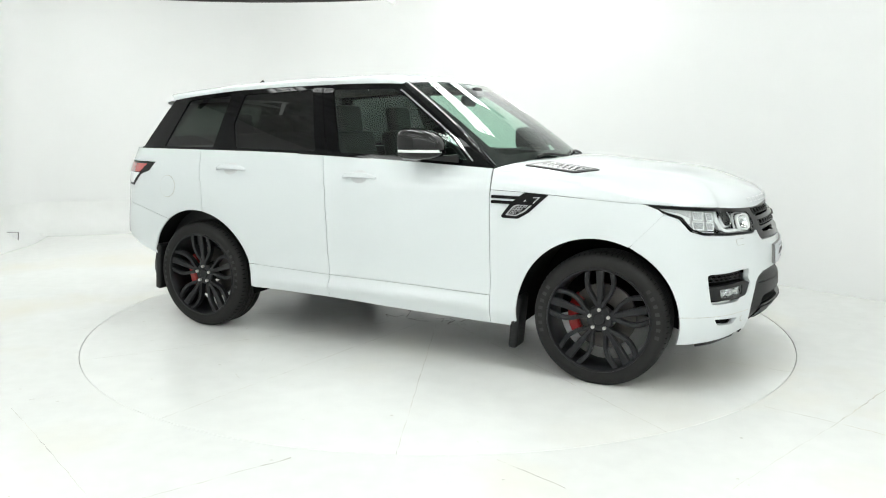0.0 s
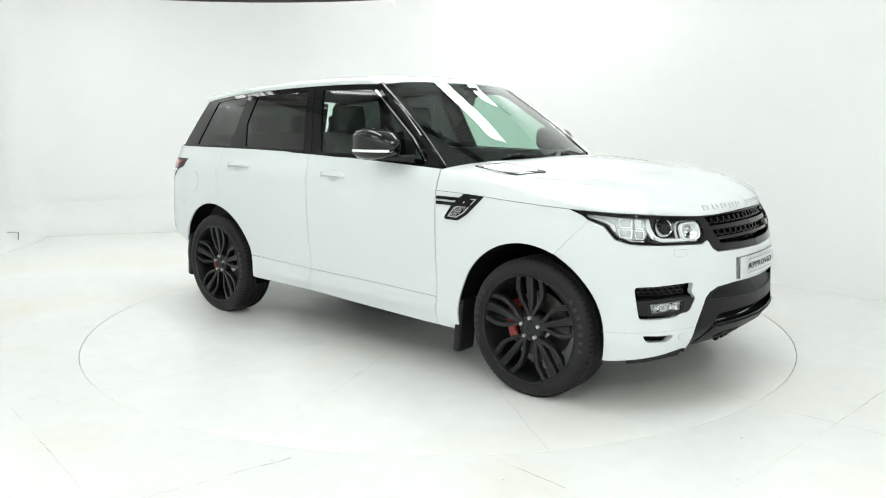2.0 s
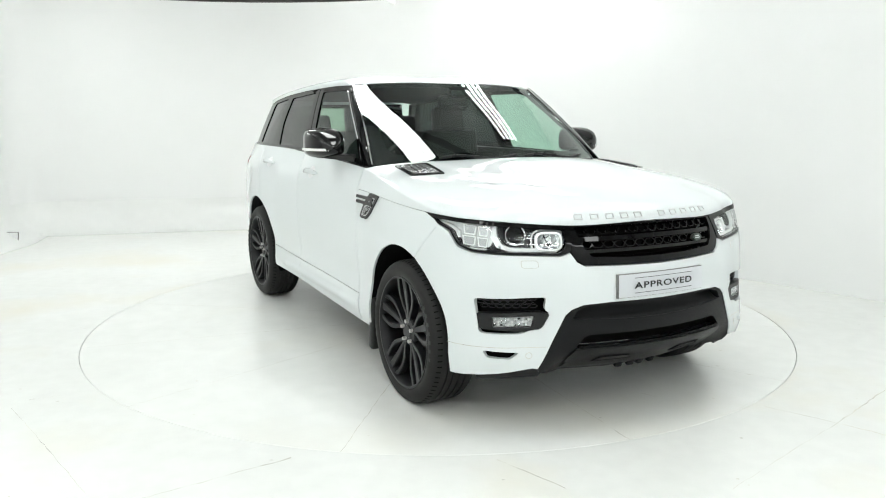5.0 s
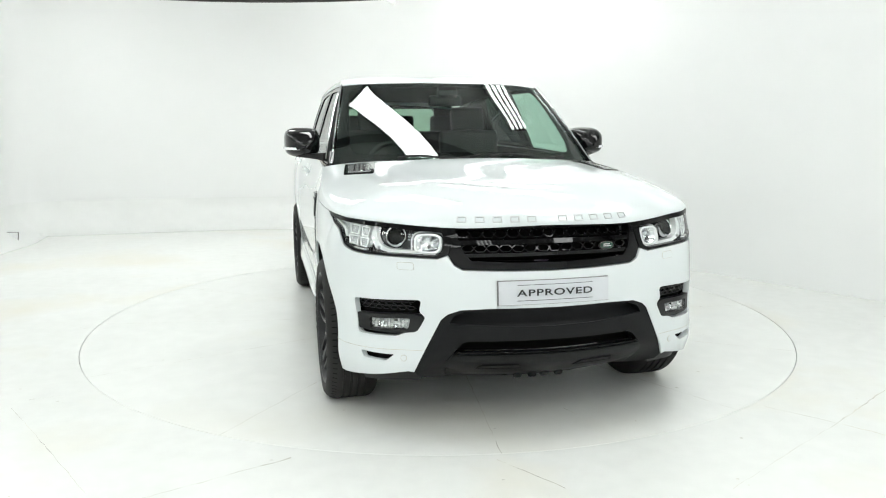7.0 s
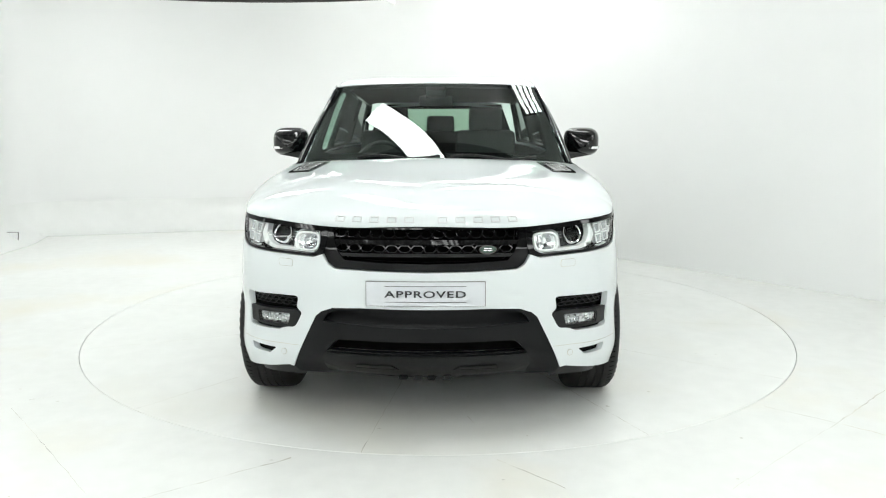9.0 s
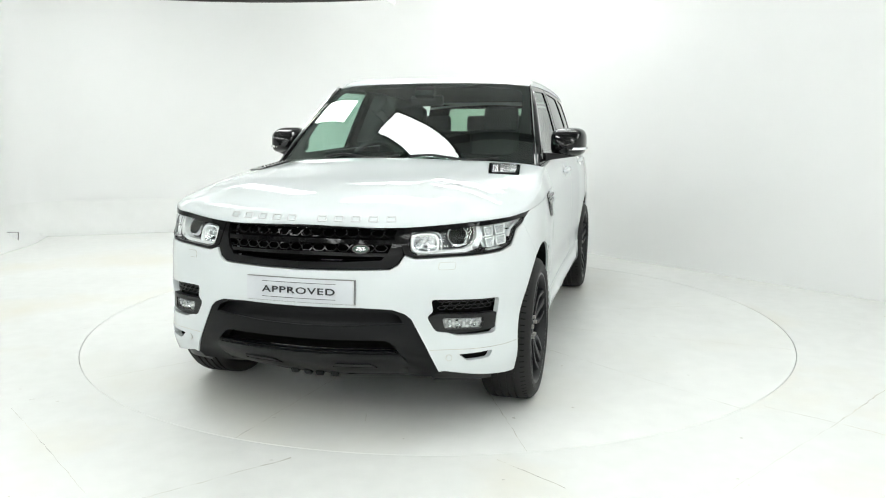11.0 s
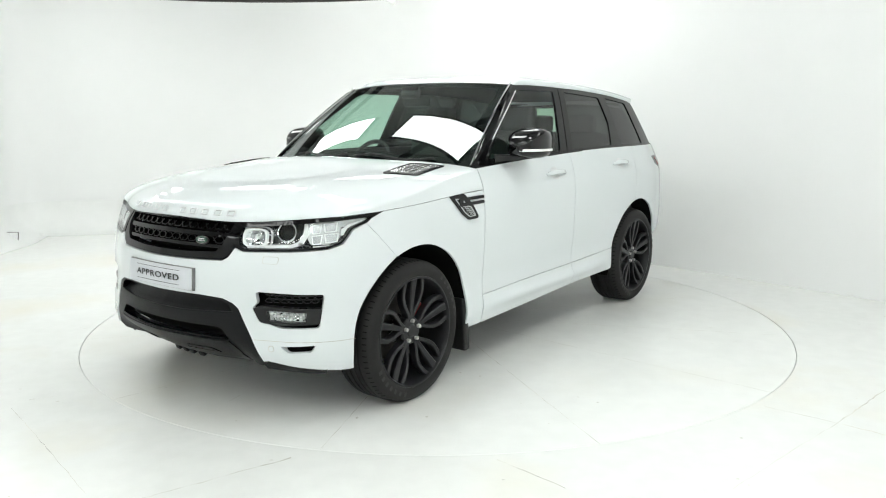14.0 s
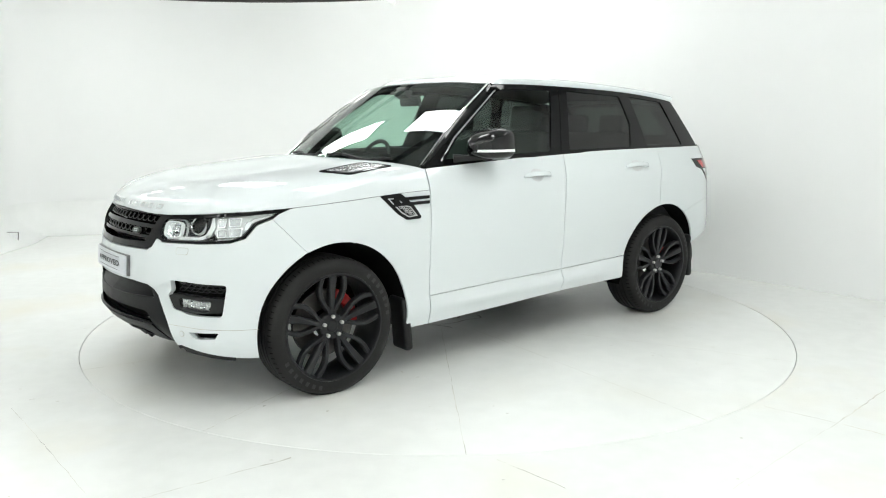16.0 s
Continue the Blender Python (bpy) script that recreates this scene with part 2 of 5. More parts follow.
def panel(name, outline, surf, mat, parent, holes=(), step=0.035, depth=0.012, side=1, label="", out=0.0):
    """A sheet cut to an outline, with holes, laid on a surface surf(a, b, out); its edges turn inwards."""
    rims = [dense(o, step) for o in (outline, *holes)]
    lo, hi = rims[0].min(0), rims[0].max(0)
    g = np.stack(np.meshgrid(np.arange(lo[0], hi[0], step), np.arange(lo[1], hi[1], step), indexing="ij"), -1).reshape(-1, 2)
    keep = inside(rims[0], g)
    for r in rims[1:]:
        keep &= ~inside(r, g)
    g = g[keep]
    edge = np.concatenate(rims)
    if len(g):
        near = np.min(((g[:, None, :] - edge[None])**2).sum(-1), 1)
        g = g[near > (0.45 * step)**2]
    pts = np.concatenate([edge, g])
    cons, k = [], 0
    for r in rims:
        cons += [(k + i, k + (i + 1) % len(r)) for i in range(len(r))]
        k += len(r)
    v2, _, f2, *_ = delaunay_2d_cdt([Vector(p) for p in pts], cons, [], 0, 1e-5)
    v2 = np.array([tuple(p) for p in v2])
    f2 = np.array([tuple(f) for f in f2])
    c = v2[f2].mean(1)
    keep = inside(rims[0], c)
    for r in rims[1:]:
        keep &= ~inside(r, c)
    f2 = f2[keep]
    top, low, mid = surf(v2[:, 0], v2[:, 1], out), surf(v2[:, 0], v2[:, 1], out - depth), surf(v2[:, 0], v2[:, 1], out + 0.01)
    n = np.cross(top[f2[:, 1]] - top[f2[:, 0]], top[f2[:, 2]] - top[f2[:, 0]])
    turned = (n * (mid - top)[f2[:, 0]]).sum(1) < 0
    f2[turned] = f2[turned][:, ::-1]
    count = {}
    for f in f2:
        for i in range(3):
            a, b = int(f[i]), int(f[(i + 1) % 3])
            count[(a, b)] = 1
    rim = [(a, b) for a, b in count if (b, a) not in count]
    verts = top.tolist()
    faces = [tuple(int(i) for i in f) for f in f2]
    made = {}
    for a, b in rim:
        for i in (a, b):
            if i not in made:
                made[i] = len(verts)
                verts.append(low[i].tolist())
        faces.append((b, a, made[a], made[b]))
    verts = np.array(verts)
    if side < 0:
        verts[:, 1] *= -1
        faces = [f[::-1] for f in faces]
    me = bpy.data.meshes.new(name)
    me.from_pydata([tuple(p) for p in verts], [], faces)
    return link(name, me, mat, parent, label, 50)


# ---- the studio ----
WALLWHITE = material("white_wall_paint", (0.87, 0.875, 0.87), 0.7, vary=0.012, grain=3, wear=0.5, bump=0.0)
FLOORWHITE = material("white_floor_paint", (0.81, 0.82, 0.80), 0.26, vary=0.05, grain=9, wear=0.8, bump=0.0002, stain=(0.80, 0.775, 0.69))
DECKWHITE = material("white_deck_paint", (0.83, 0.84, 0.82), 0.26, vary=0.05, grain=7, wear=1.1, bump=0.0002, stain=(0.80, 0.795, 0.745))
COVEWHITE = material("white_cove_paint", (0.835, 0.843, 0.83), 0.32, vary=0.03, grain=7, wear=0.8)
SEAM = material("dirty_seam", (0.46, 0.44, 0.39), 0.9, vary=0.5, grain=30)
HATCHEDGE = material("dark_scuffed_edge", (0.16, 0.14, 0.14), 0.8, vary=0.5, grain=40)
SCUFF = material("chipped_paint", (0.55, 0.54, 0.50), 0.9, vary=0.4, grain=50)
CEILING = material("grey_ceiling", (0.50, 0.51, 0.50), 0.8, vary=0.2, grain=4)
BEAM = material("ceiling_steel", (0.05, 0.052, 0.052), 0.6, vary=0.2)
FRAMEBLACK = material("fixture_black", (0.02, 0.016, 0.015), 0.6)
PANELGLOW = glow("softbox_glow", (0.965, 1.0, 0.975), PANEL_GLOW)
TUBEGLOW = glow("tube_glow", (0.965, 1.0, 0.975), TUBE_GLOW)
CEIL = 3.60
RING = 2.532
AXIS_Y = 0.03

PLAN_WALL = [(-5.40, -6.9), (-5.40, 3.55), (-5.67, 4.55), (-0.75, 5.85), (4.4, -0.33), (4.9, -2.6), (4.9, -6.9)]


def wall(name, pts, label):
    """An upright wall along a line in plan, 12 cm thick."""
    pts = np.array(pts, float)
    d = np.gradient(pts, axis=0)
    out = np.stack([-d[:, 1], d[:, 0]], 1)
    out /= np.linalg.norm(out, axis=1)[:, None]
    rows = [[(*p, -0.05), (*p, CEIL), (*(p + 0.12 * n), CEIL), (*(p + 0.12 * n), -0.05)] for p, n in zip(pts, out)]
    ob = grid_part(name, rows, WALLWHITE, smooth=60, closed=True)
    return tagged(ob, label=label, category="wall", kind="structure")


def arc_corner(p, a, b, r, n=10):
    """Points that round the corner p between a and b."""
    p, a, b = (np.array(q, float) for q in (p, a, b))
    p0, p1 = p + (a - p) / np.linalg.norm(a - p) * r, p + (b - p) / np.linalg.norm(b - p) * r
    return [tuple((1 - t)**2 * p0 + 2 * t * (1 - t) * p + t * t * p1) for t in np.linspace(0, 1, n)]


W = PLAN_WALL
back = arc_corner(W[2], W[1], W[3], 0.5) + arc_corner(W[3], W[2], W[4], 2.7, 30)
wall("wall_back", [W[1]] + back, "white painted curved studio back wall")
wall("wall_right", [back[-1], W[4], W[5]], "white painted studio side wall meeting the floor")
# unseen; stands just behind the camera to bounce light onto the car
wall("wall_near", [W[5], W[6], W[0]], "plain white unseen wall, set close behind the camera to bounce light")
wall("wall_left", [W[0], W[1]], "white painted studio side wall with chipped foot")


def cove(pts, radius=0.30):
    """The rounded foot between floor and back wall."""
    pts = np.array(pts, float)
    d = np.gradient(pts, axis=0)
    inward = np.stack([d[:, 1], -d[:, 0]], 1)
    inward /= np.linalg.norm(inward, axis=1)[:, None]
    rows = []
    for p, n in zip(pts, inward):
        rows.append([(*(p + n * (0.003 + radius * (1 - math.sin(a)))), 0.002 + radius * (1 - math.cos(a))) for a in np.linspace(0, math.pi / 2, 10)])
    ob = grid_part("cove", rows, COVEWHITE, smooth=80, depth=0.002)
    return tagged(ob, label="white rounded cove at the foot of the wall", category="cove", kind="structure")


cove([(-5.40, 1.0), (-5.40, 3.55)] + back[:-6], 0.42)


def floor_sheet():
    bm = bmesh.new()
    outer = [bm.verts.new((x, y, 0)) for x, y in ((-7, -9), (7, -9), (7, 7), (-7, 7))]
    inner = [bm.verts.new(((RING + 0.0035) * math.cos(a), AXIS_Y + (RING + 0.0035) * math.sin(a), 0)) for a in (2 * math.pi * i / 160 for i in range(160))]
    edges = [bm.edges.new((l[i], l[(i + 1) % len(l)])) for l in (outer, inner) for i in range(len(l))]
    bmesh.ops.triangle_fill(bm, use_beauty=True, use_dissolve=False, edges=edges)
    for f in bm.faces:
        if f.normal.z < 0:
            f.normal_flip()
    lip = bmesh.ops.extrude_edge_only(bm, edges=edges[4:])
    for v in lip["geom"]:
        if isinstance(v, bmesh.types.BMVert):
            v.co.z = -0.05
    return tagged(part("floor", bm, FLOORWHITE, smooth=30), label="white painted studio floor with fine cracks and seams", category="floor", kind="structure")


floor = floor_sheet()
pit = bmesh.new()
cyl(pit, 2.7, 0.02, pose(0, 0, -0.06), 96)
tagged(part("turntable_pit", pit, LINER), label="dark pit below the turntable", category="floor", kind="structure")


def ribbon(name, pts, width, z, mat, parent, seed, m=Matrix()):
    """A thin uneven crack or seam lying on the floor."""
    rnd = random.Random(seed)
    pts = [Vector((*p, z)) for p in pts]
    bm = bmesh.new()
    for a, b in zip(pts, pts[1:]):
        d = (b - a)
        c = Vector((-d.y, d.x, 0)).normalized()
        n = max(2, int(d.length / 0.05))
        prev = None
        for i in range(n + 1):
            w = width * rnd.uniform(0.15, 1.0) * (0 if rnd.random() < 0.06 else 1) / 2
            p = a + d * (i / n) + c * rnd.uniform(-1, 1) * width * 0.8
            q = [bm.verts.new(p - c * w), bm.verts.new(p + c * w)]
            if prev:
                bm.faces.new((prev[0], q[0], q[1], prev[1]))
            prev = q
    for f in bm.faces:
        f.normal_update()
        if f.normal.z < 0:
            f.normal_flip()
    return part(name, bm, mat, parent, smooth=0)


for i, (pts, w) in enumerate((
        (((-2.25, -1.91), (-1.84, -2.38), (-1.43, -2.86)), 0.004),
        (((-0.77, -2.60), (-1.17, -2.89), (-1.5, -3.1)), 0.006), (((-0.66, -2.53), (-0.78, -2.605)), 0.010),
        (((1.72, -1.90), (1.99, -2.14), (2.25, -2.38)), 0.007), (((1.99, -2.14), (2.22, -1.93), (3.2, -1.0)), 0.007),
        (((1.99, -2.14), (1.6, -2.48), (1.21, -2.83)), 0.004), (((0.26, -2.55), (0.52, -2.82)), 0.006),
        (((-2.22, -1.79), (-2.09, -1.72)), 0.006), (((2.35, -2.0), (2.9, -2.5)), 0.004), (((-2.8, -0.2), (-2.55, -0.35)), 0.004),
        (((2.6, 1.55), (3.2, 0.75)), 0.003), (((-4.5, 1.8), (-2.9, 2.3)), 0.004))):
    ribbon("floor_crack", pts, w, 0.0012, SEAM if w > 0.004 else SCUFF, floor, i)
rnd = random.Random(5)
spots = bmesh.new()
for _ in range(70):
    a, r = rnd.uniform(0, 2 * math.pi), rnd.uniform(2.6, 3.6)
    k = rnd.uniform(0.003, 0.010)
    bmesh.ops.create_circle(spots, cap_ends=True, segments=6, radius=k, matrix=pose(r * math.cos(a), r * math.sin(a), 0.0016) @ Matrix.Diagonal((1, rnd.uniform(0.4, 1), 1, 1)))
tagged(part("floor_chips", spots, SCUFF, floor, smooth=0), kind="stuff")


# the turntable, its origin at the axis
turntable = tagged(new("turntable"), label="round white painted car turntable flush with the floor", category="turntable")


def deck():
    bm = bmesh.new()
    lathe(bm, ((0.0, 0.0), (RING - 0.003, 0.0), (RING, -0.003), (RING, -0.045), (0.0, -0.045)), n=160, ring=False)
    bmesh.ops.remove_doubles(bm, verts=bm.verts, dist=0.0005)
    return part("deck", bm, DECKWHITE, turntable, "white painted deck with radial seams")


deck()
for i, a in enumerate((-68.3, -38.0, -6.9, 24.8, 54.5, 84.2, 113.9, 143.5, 173.2, 202.8, 232.5, 262.1)):
    a = radians(a)
    c, s = math.cos(a), math.sin(a)
    ribbon("deck_seam", ((0.25 * c, 0.25 * s), (RING * c, RING * s)), 0.0036, 0.0012, SEAM, turntable, 40 + i)
for i in range(14):
    a, q, k = rnd.uniform(0, 2 * math.pi), rnd.uniform(0.9, 2.4), rnd.uniform(0.05, 0.16)
    b = a + rnd.uniform(-1.5, 1.5)
    p = (q * math.cos(a), q * math.sin(a))
    ribbon("deck_scratch", (p, (p[0] + k * math.cos(b), p[1] + k * math.sin(b))), 0.0045, 0.0014, SCUFF, turntable, 70 + i)
for i in range(9):
    a, q = 2 * math.pi * i / 9, rnd.uniform(0.08, 0.30)
    pts = [(q * math.cos(a), q * math.sin(a))]
    for _ in range(4):
        a += rnd.uniform(-0.5, 0.9)
        q += rnd.uniform(-0.05, 0.10)
        pts.append((q * math.cos(a), q * math.sin(a)))
    ribbon("deck_crack", pts, 0.011, 0.0013, HATCHEDGE, turntable, 90 + i)
chips = bmesh.new()
for _ in range(90):
    a, r = rnd.uniform(0, 2 * math.pi), 2.45 * math.sqrt(rnd.random())
    bmesh.ops.create_circle(chips, cap_ends=True, segments=6, radius=rnd.uniform(0.003, 0.012), matrix=pose(r * math.cos(a), r * math.sin(a), 0.0018, 0, 0, rnd.uniform(0, 180)) @ Matrix.Diagonal((1, rnd.uniform(0.2, 0.9), 1, 1)))
tagged(part("deck_chips", chips, SCUFF, turntable, smooth=0), kind="stuff")


# chipped hatch at the foot of the far wall
def wall_hatch():
    th = tagged(new("wall_hatch"), label="small white hatch with dark edges at the wall's foot", category="hatch")
    th.location = (-5.36, 3.60, 0)
    for nm, sz, m in (("edge", (0.010, 0.006, 0.15), pose(0.185, 0, 0.075, 0, 8, 0)), ("edge", (0.18, 0.006, 0.006), pose(0.10, 0, 0.148)), ("edge", (0.18, 0.006, 0.006), pose(0.09, 0, 0.004)), ("edge", (0.022, 0.02, 0.05), pose(0.0, -0.01, 0.026)), ("flap", (0.17, 0.01, 0.14), pose(0.095, 0.006, 0.073))):
        bm = bmesh.new()
        box(bm, sz, m, 0.002, 1)
        part(nm, bm, WALLWHITE if nm == "flap" else HATCHEDGE, th)
    bm = bmesh.new()
    box(bm, (0.016, 0.02, 0.34), pose(-0.026, -0.02, 0.17, 0, -3, 0), 0.003, 1)
    box(bm, (0.05, 0.03, 0.03), pose(-0.01, -0.03, 0.015), 0.006, 1)
    part("post", bm, HATCHEDGE, th, "dark scuffed post")
    return th


wall_hatch()


def wall_cracks():
    """Short upright cracks in the plaster of the back wall."""
    th = tagged(new("wall_crack"), label="thin dark upright cracks in the white wall plaster", category="crack")
    th.matrix_world = pose(-5.392, 4.623, 0, 0, 0, 14.8)
    for x, z, h in ((0.0, 0.847, 0.09), (0.004, 0.74, 0.03), (0.006, 0.649, 0.05), (-0.012, 0.543, 0.07), (-0.03, 0.46, 0.05)):
        bm = bmesh.new()
        box(bm, (0.006, 0.006, h), pose(x, -0.001, z, 0, 7, 0), 0.001, 1)
        part("crack", bm, SCUFF, th)


wall_cracks()


# ---- ceiling and its lights ----
def ceiling_sheet():
    """Corrugated sheet."""
    xs = np.arange(-7, 7.01, 0.06)
    rows = [[(x, y, CEIL + (0.012 if i % 4 in (0, 1) else -0.012)) for y in (-9, 7)] for i, x in enumerate(xs)]
    ob = grid_part("ceiling", rows, CEILING, smooth=0, depth=0.03)
    return tagged(ob, label="grey corrugated metal ceiling", category="ceiling", kind="structure")


ceiling_sheet()
for y in (-6.5, -3.4, -0.3, 2.8, 5.4):
    bm = bmesh.new()
    box(bm, (13, 0.10, 0.16), pose(0, y, CEIL - 0.10), 0.01)
    tagged(part("roof_beam", bm, BEAM), label="dark grey steel roof beam", category="beam", group="roof beams")


def softbox(m, w, h):
    """A hanging light panel that shines along its local -z."""
    th = tagged(new("softbox"), label="large white glowing studio light panel in a black frame", category="studio light", group="studio light panels")
    th.matrix_world = m
    bm = bmesh.new()
    for x, y, sx, sy in ((0, h / 2, w + 0.04, 0.03), (0, -h / 2, w + 0.04, 0.03), (w / 2, 0, 0.03, h), (-w / 2, 0, 0.03, h)):
        box(bm, (sx, sy, 0.10), pose(x, y, 0.03), 0.004, 1)
    box(bm, (w, h, 0.02), pose(0, 0, 0.07))
    part("housing", bm, FRAMEBLACK, th)
    bm = bmesh.new()
    box(bm, (w - 0.034, h - 0.034, 0.01), pose(0, 0, 0.0))
    part("diffuser", bm, PANELGLOW, th, "glowing white diffuser")
    return th


def tube_bank(m, w, h, n=4):
    """A fitting of n fluorescent tubes."""
    th = tagged(new("tube_light"), label="bank of glowing white fluorescent tubes under the ceiling", category="ceiling light", group="fluorescent tube banks")
    th.matrix_world = m
    bm = bmesh.new()
    box(bm, (w, h, 0.03), pose(0, 0, 0.06), 0.004, 1)
    part("tray", bm, FRAMEBLACK, th)
    for i in range(n):
        bm = bmesh.new()
        cyl(bm, 0.5 * w / n * 0.50, h - 0.06, pose((i + 0.5) * w / n - w / 2, 0, 0.0, 90), 14)
        part("tube", bm, TUBEGLOW, th, "glowing fluorescent tube")
    return th


# fittings hang in rows along the side wall, continued unseen past the known ones
ALONG, ACROSS = Vector((0.643, -0.766, 0)), Vector((0.766, 0.643, 0))


def fitting_at(a, n, z=3.40):
    p = ALONG * a + ACROSS * n
    return pose(p.x, p.y, z, 0, 0, -50 - 90)


for a in (-2.95, -0.18, 2.55, 5.2):
    softbox(fitting_at(a, -0.43), 0.47, 1.62 if a > -2 else 2.1)
# the 2.60 and -4.05 rows are unseen, added to brighten both sides
for n, row in ((2.60, (-2.0,)), (1.55, (-3.4, -0.55, 2.4)), (-2.58, (-4.2, -1.5, 1.2, 3.9)), (-4.05, (1.2, 3.7))):
    for a in row:
        tube_bank(fitting_at(a, n), 0.40, 2.1)
# bank that washes the back wall
for x, y in ((-4.4, 3.7), (-2.9, 4.1), (-1.4, 4.4)):
    tube_bank(pose(x, y, 3.46, 0, 0, 14), 0.9, 0.2, 2)
# unseen banks added over the wall behind the camera to light the car's near sides
for x in (-3.9, -1.3, 1.3, 3.6):
    tube_bank(pose(x, -6.35, 3.34, 0, 0, 90), 0.40, 1.9)
# two more unseen banks, added to brighten the left side
for y in (-4.2, 2.3):
    tube_bank(pose(-4.95, y, 3.34), 0.40, 1.9)


def lighting_hood():
    """A dark bowed hood edge that hangs from the ceiling before the back wall."""
    th = tagged(new("lighting_hood"), label="dark bowed hood with a white end hanging from the ceiling", category="studio hood")
    th.location = (-1.98, 3.6, 0)
    rows = []
    for t in np.linspace(-1, 1, 25):
        z = 2.872 + 0.035 * t * t
        rows.append([(1.38 * t, dy, zz) for dy, zz in ((-0.03, z), (0.03, z), (0.03, CEIL - 0.03), (-0.03, CEIL - 0.03))])
    grid_part("hood_skirt", rows, FRAMEBLACK, th, closed=True)
    bm = bmesh.new()
    box(bm, (0.16, 0.08, 0.05), pose(1.40, -0.01, 2.90, 0, 30, 0), 0.01)
    part("hood_end", bm, WALLWHITE, th, "white end cap")


lighting_hood()


# ---- the car, its origin on the ground under the middle of its wheelbase ----
car = tagged(new("car"), label="white large off-road estate car with black roof pillars and black wheels", category="car")
HUB_F, HUB_R, HUB_Z = 1.484, -1.4615, 0.367
ARCH_F, ARCH_R = (1.559, 0.36, 0.472), (4.505, 0.36, 0.485)


def arch(c, z0, z1, n=44):
    """Points of a wheel arch from its front foot at height z0 over the top to its rear foot at z1."""
    s, z, r = c
    a0, a1 = math.pi - math.asin((z0 - z) / r), math.asin((z1 - z) / r)
    return [(s + r * math.cos(a), z + r * math.sin(a)) for a in np.linspace(a0, a1, n)]


def mirrored(build):
    for side in (1, -1):
        build(side)


SILL = curve((2.02, 2.19, 2.77, 3.36, 4.04), (0.440, 0.442, 0.456, 0.466, 0.488))
FOOT = curve((2.06, 2.2, 2.78, 3.37, 4.02), (0.266, 0.268, 0.286, 0.312, 0.324))
WAIST = curve((2.2, 2.24, 2.82, 3.42, 4.0, 4.5, 5.3), (1.205, 1.207, 1.236, 1.262, 1.276, 1.281, 1.283))
EDGE = curve((0.0, 0.49, 0.70, 0.95, 1.32, 1.61, 1.84, 2.02, 2.21), (0.996, 0.991, 1.002, 1.018, 1.034, 1.050, 1.064, 1.072, 1.078))
GAP = 0.002


def line(f, s0, s1, n=10, dz=0.0):
    return [(s, float(f(s)) + dz) for s in np.linspace(s0, s1, n)]


